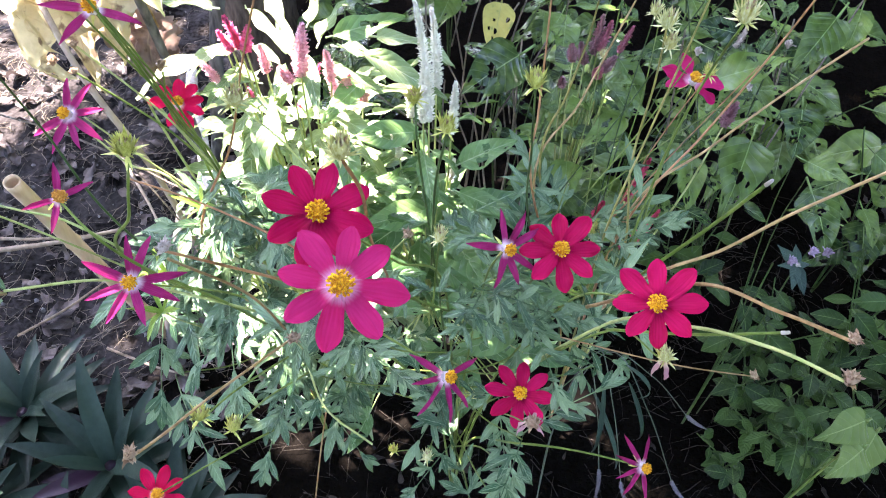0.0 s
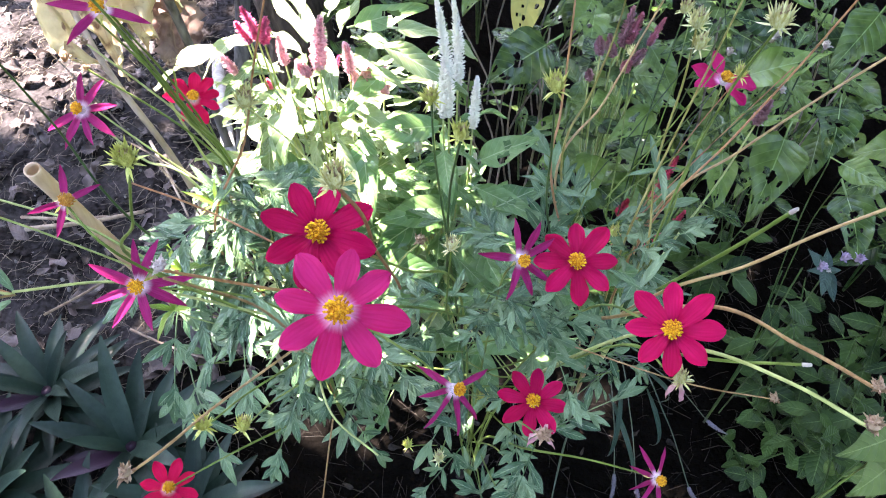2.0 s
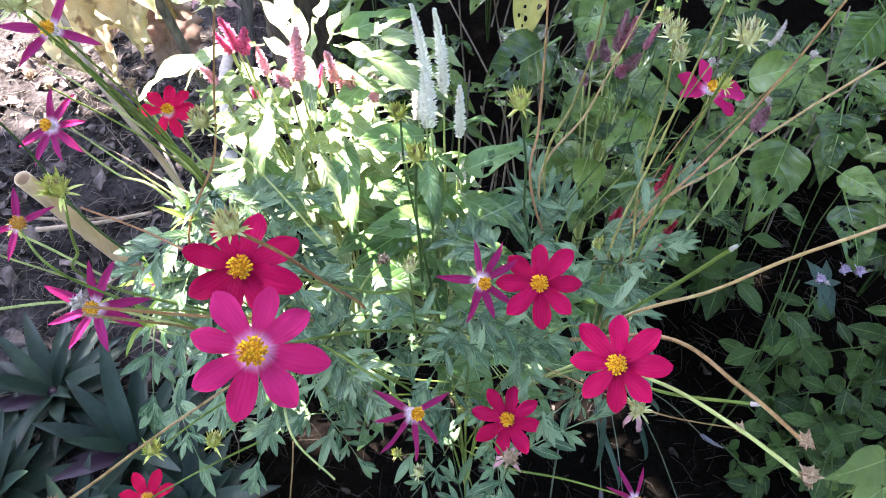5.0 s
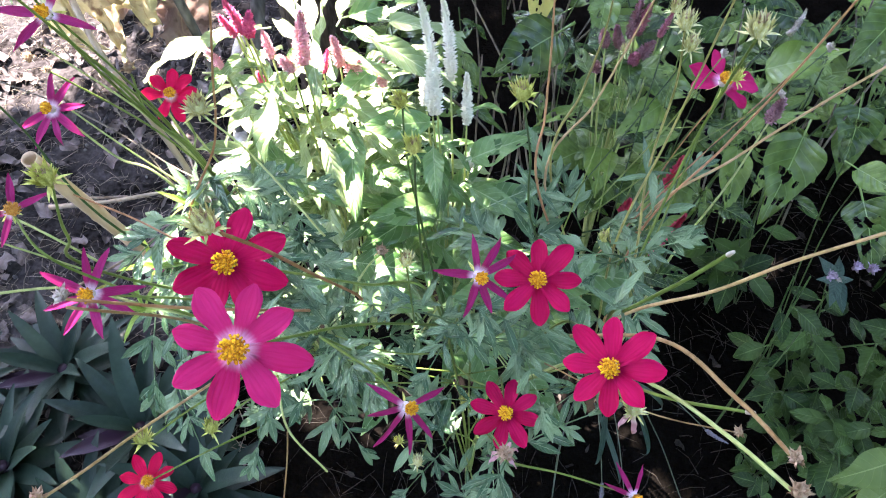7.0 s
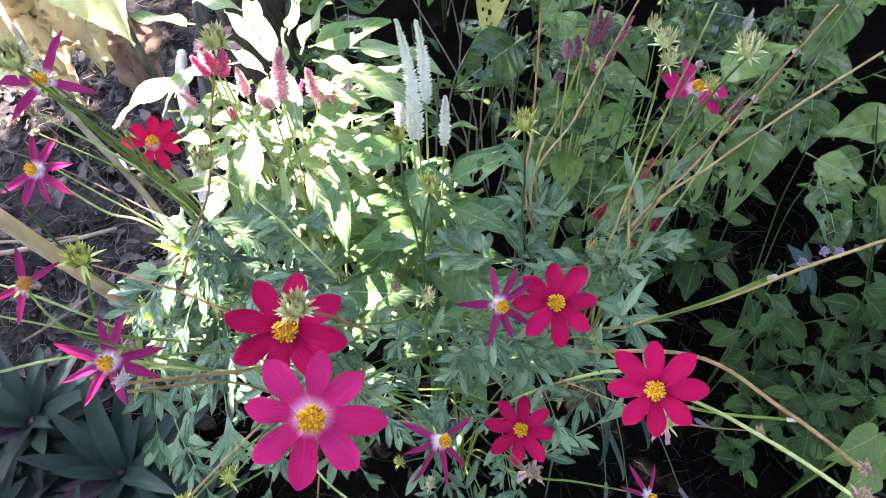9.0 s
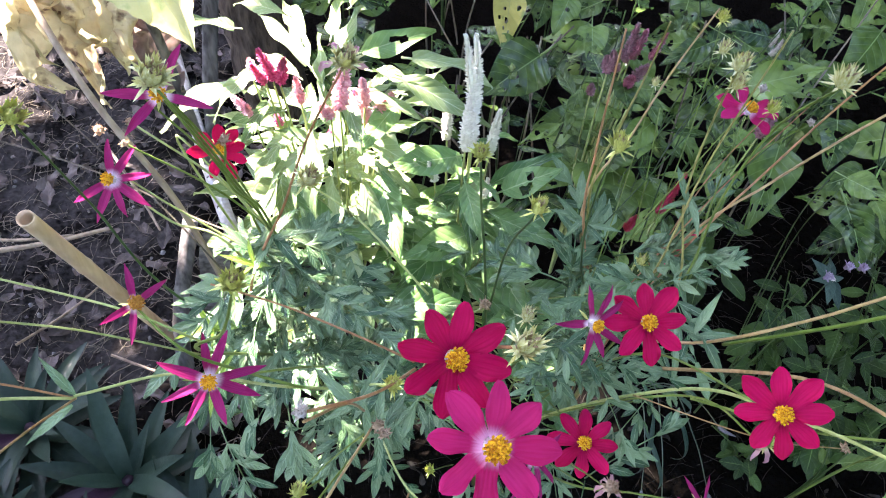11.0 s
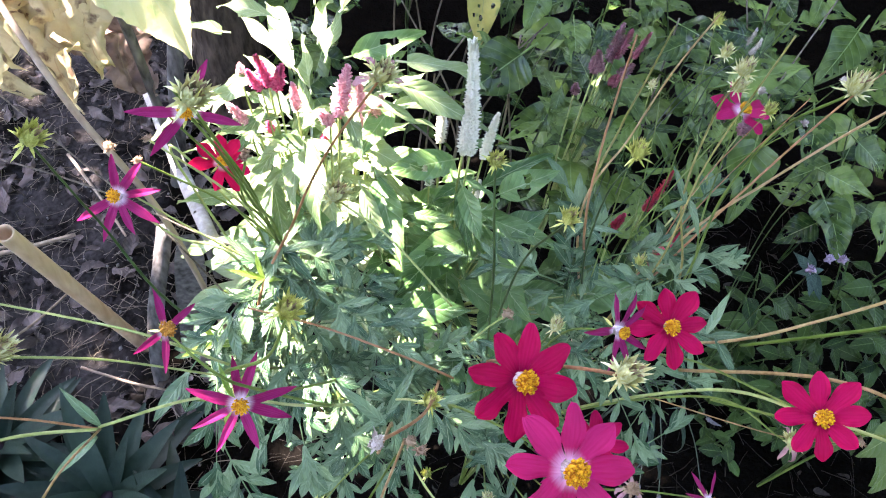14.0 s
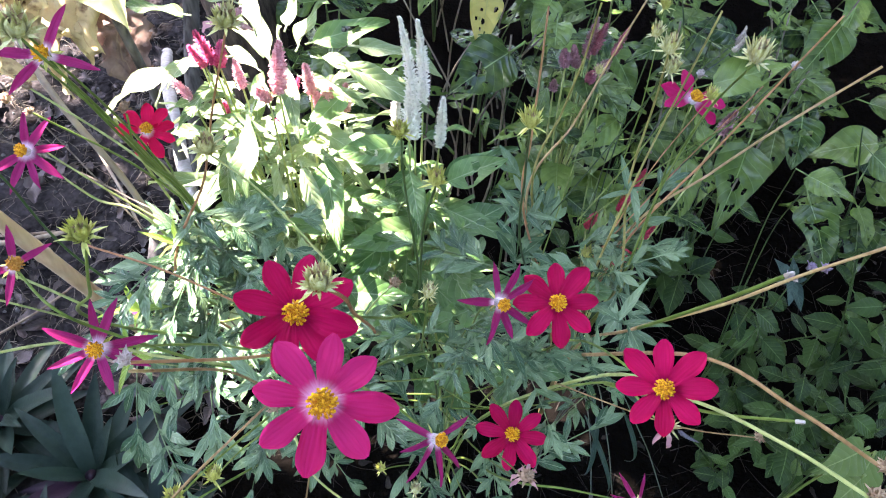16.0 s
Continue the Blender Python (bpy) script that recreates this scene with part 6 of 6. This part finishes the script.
for base, tip, me, wide in (((0.040, 0.619, 0.669), (0.108, 0.615, 0.722), Q[2], 1.2), ((0.038, 0.617, 0.627), (0.121, 0.557, 0.645), Q[2], 0.8), ((0.009, 0.635, 0.578), (-0.079, 0.525, 0.607), Q[0], 1.1),
                            ((-0.001, 0.632, 0.683), (0.014, 0.542, 0.683), Q[0], 0.8), ((0.0, 0.670, 0.679), (-0.092, 0.634, 0.701), Q[1], 1.1), ((-0.01, 0.600, 0.640), (-0.060, 0.585, 0.668), Q[1], 0.6), ((0.03, 0.60, 0.55), (0.09, 0.52, 0.57), Q[0], 0.9)):
    broad_leaf(white_celosia, base, tip, me, 0.122, wide)
for base, tip, me, wide in (((-0.103, 0.649, 0.690), (-0.076, 0.516, 0.675), Q[0], 0.75), ((-0.136, 0.787, 0.733), (-0.031, 0.821, 0.752), Q[1], 0.9), ((-0.074, 0.727, 0.722), (-0.126, 0.642, 0.718), Q[0], 0.9),
                            ((-0.147, 0.569, 0.631), (-0.202, 0.605, 0.709), Q[1], 0.9), ((-0.064, 0.600, 0.663), (-0.012, 0.574, 0.686), Q[0], 0.7), ((-0.10, 0.70, 0.66), (-0.02, 0.66, 0.66), Q[0], 1.2), ((-0.10, 0.66, 0.60), (-0.03, 0.60, 0.62), Q[1], 1.2)):
    broad_leaf(pink_celosia, base, tip, me, 0.122, wide)

# broad leaves that fill the stand between the white spikes and the cosmos
for k in range(52):
    r = random.Random(900 + k)
    base = Vector((-0.10 + 0.26 * ((k * 0.618) % 1), 0.50 + 0.17 * ((k * 0.382 + 0.1) % 1), r.uniform(0.40, 0.60) if k < 34 else r.uniform(0.16, 0.38)))
    a = r.uniform(-2.8, 0.2) if k % 3 else r.uniform(-0.5, 0.9)
    tip = base + Vector((math.cos(a), math.sin(a), r.uniform(-0.35, 0.35))) * r.uniform(0.075, 0.125)
    stem(white_celosia, [(0.0, 0.66, 0.30), Vector((0.0, 0.64, 0.34)).lerp(base, 0.6), base], 0.002, 0.0013, PALE_STEM)
    part("leaf", Q[k % 3], white_celosia, aim(base, tip - base, (r.uniform(-0.4, 0.4), -0.45, 1)) @ Matrix.Diagonal((r.uniform(0.9, 1.25), 1, 1, 1)) @ Matrix.Scale((tip - base).length / 0.122, 4))

# light green plant at the edge of the bed
for base, tip in (((0.513, 0.341, 0.564), (0.435, 0.302, 0.590)), ((0.507, 0.315, 0.550), (0.441, 0.265, 0.580)), ((0.56, 0.36, 0.50), (0.50, 0.29, 0.50))):
    stem(fresh, [(0.62, 0.42, -0.02), (0.60, 0.40, 0.3), base], 0.0022, 0.0014, GREEN_STEM)
    broad_leaf(fresh, base, tip, YOUNG_LEAVES[0], 0.078, 1.1)

# grey-green mint-like herb
mint = thing("mint_plant", (0.53, 0.62, -0.02), "herb with blue-green oval leaves round a tiny flower knot", "herb", "low herbs")
stem(mint, [(0.53, 0.62, -0.02), (0.525, 0.60, 0.3), (0.505, 0.578, 0.535)], 0.002, 0.0014, DARK_STEM)
MINT = mesh_of("mint_leaf", blade(0.042, 0.022, ovate, 6, 10, 0.15, 0.25, 0.2, seed=4, stalk=0.004), MINT_LEAF)
for d, k in (((0.15, -0.9, -0.25), 1.15), ((-0.25, -0.9, -0.2), 1.0), ((-0.5, 0.75, 0.25), 1.0), ((0.15, 0.8, 0.3), 0.9), ((-0.9, -0.1, 0.1), 0.7), ((0.8, 0.1, 0.0), 0.6)):
    leaf(mint, MINT, (0.505, 0.578, 0.535), d, (0, -0.5, 1), 0.8 * k)
part("flower_knot", DRY_HEADS[1], mint, facing((0.505, 0.576, 0.538), (0, -0.4, 1), 0, 0.5))

# drooping grass with grey plumes
grass = thing("grass_tuft", (0.20, 0.42, -0.02), "drooping grass with narrow blades and grey seed plumes", "grass")
for k, (a, b) in enumerate((((0.205, 0.407, 0.594), (0.262, 0.321, 0.403)), ((0.220, 0.401, 0.594), (0.337, 0.336, 0.373)), ((0.208, 0.402, 0.591), (0.377, 0.433, 0.367)), ((0.200, 0.400, 0.560), (0.232, 0.330, 0.420)))):
    a, b = Vector(a), Vector(b)
    mid = a.lerp(b, 0.5) + Vector((0, 0, 0.03))
    stem(grass, [(0.20, 0.42, -0.02), (0.19, 0.42, 0.35), a, mid, b], 0.0012, 0.0008, MINT_STEM)
    part("plume", spike_shape(0.06, 0.0034, 80 + k, MAUVE_DUST, 0.2), grass, facing(b, b - mid, k))
    part("blade", mesh_of("blade", blade(0.16, 0.007, lance, 2, 10, 0.4, 0.9, 0.2, seed=k), MINT_LEAF), grass, aim(a.lerp(mid, 0.5), b - a + Vector((0.03 * k - 0.05, -0.04, 0.05)), (0, -0.3, 1)))

# thin grass with pale plumes among the weeds
pale_grass = thing("grass_tuft", (0.40, 0.95, -0.02), "thin grass with pale whitish plumes among weeds", "grass")
for k, tip in enumerate(((0.430, 0.846, 0.690), (0.455, 0.90, 0.66))):
    tip = Vector(tip)
    bend = Vector((0.40, 0.95, 0.0)).lerp(tip, 0.75) + Vector((-0.02, 0.03, 0.03))
    stem(pale_grass, [(0.40, 0.95, -0.02), (0.39, 0.95, 0.3), bend, tip], 0.0012, 0.0008, MINT_STEM)
    part("plume", spike_shape(0.024, 0.0060, 90 + k, FLUFF, 0.5), pale_grass, facing(tip, (0.7, 0.1, 0.6), k))

# dry sticks on the soil
for k, (a, b, r) in enumerate((((-0.98, 0.96, 0.02), (-0.72, 1.02, 0.03), 0.006), ((-1.0, 0.99, 0.025), (-0.80, 1.0, 0.03), 0.004), ((-0.78, 1.25, 0.02), (-0.62, 1.02, 0.02), 0.004), ((-0.66, 0.72, 0.015), (-0.48, 0.66, 0.02), 0.003), ((-0.85, 0.74, 0.02), (-0.70, 0.90, 0.02), 0.003))):
    a, b = Vector(a), Vector(b)
    ob = thing("twig", a, "dry grey-brown stick lying on the soil", "stick", "fallen sticks")
    part("shaft", mesh_of("shaft", tube(catmull([a, a.lerp(b, 0.5) + Vector((0.01, -0.01, 0.006)), b]), r, r * 0.7, 7, 0.12, k), PALE_WOOD), ob)
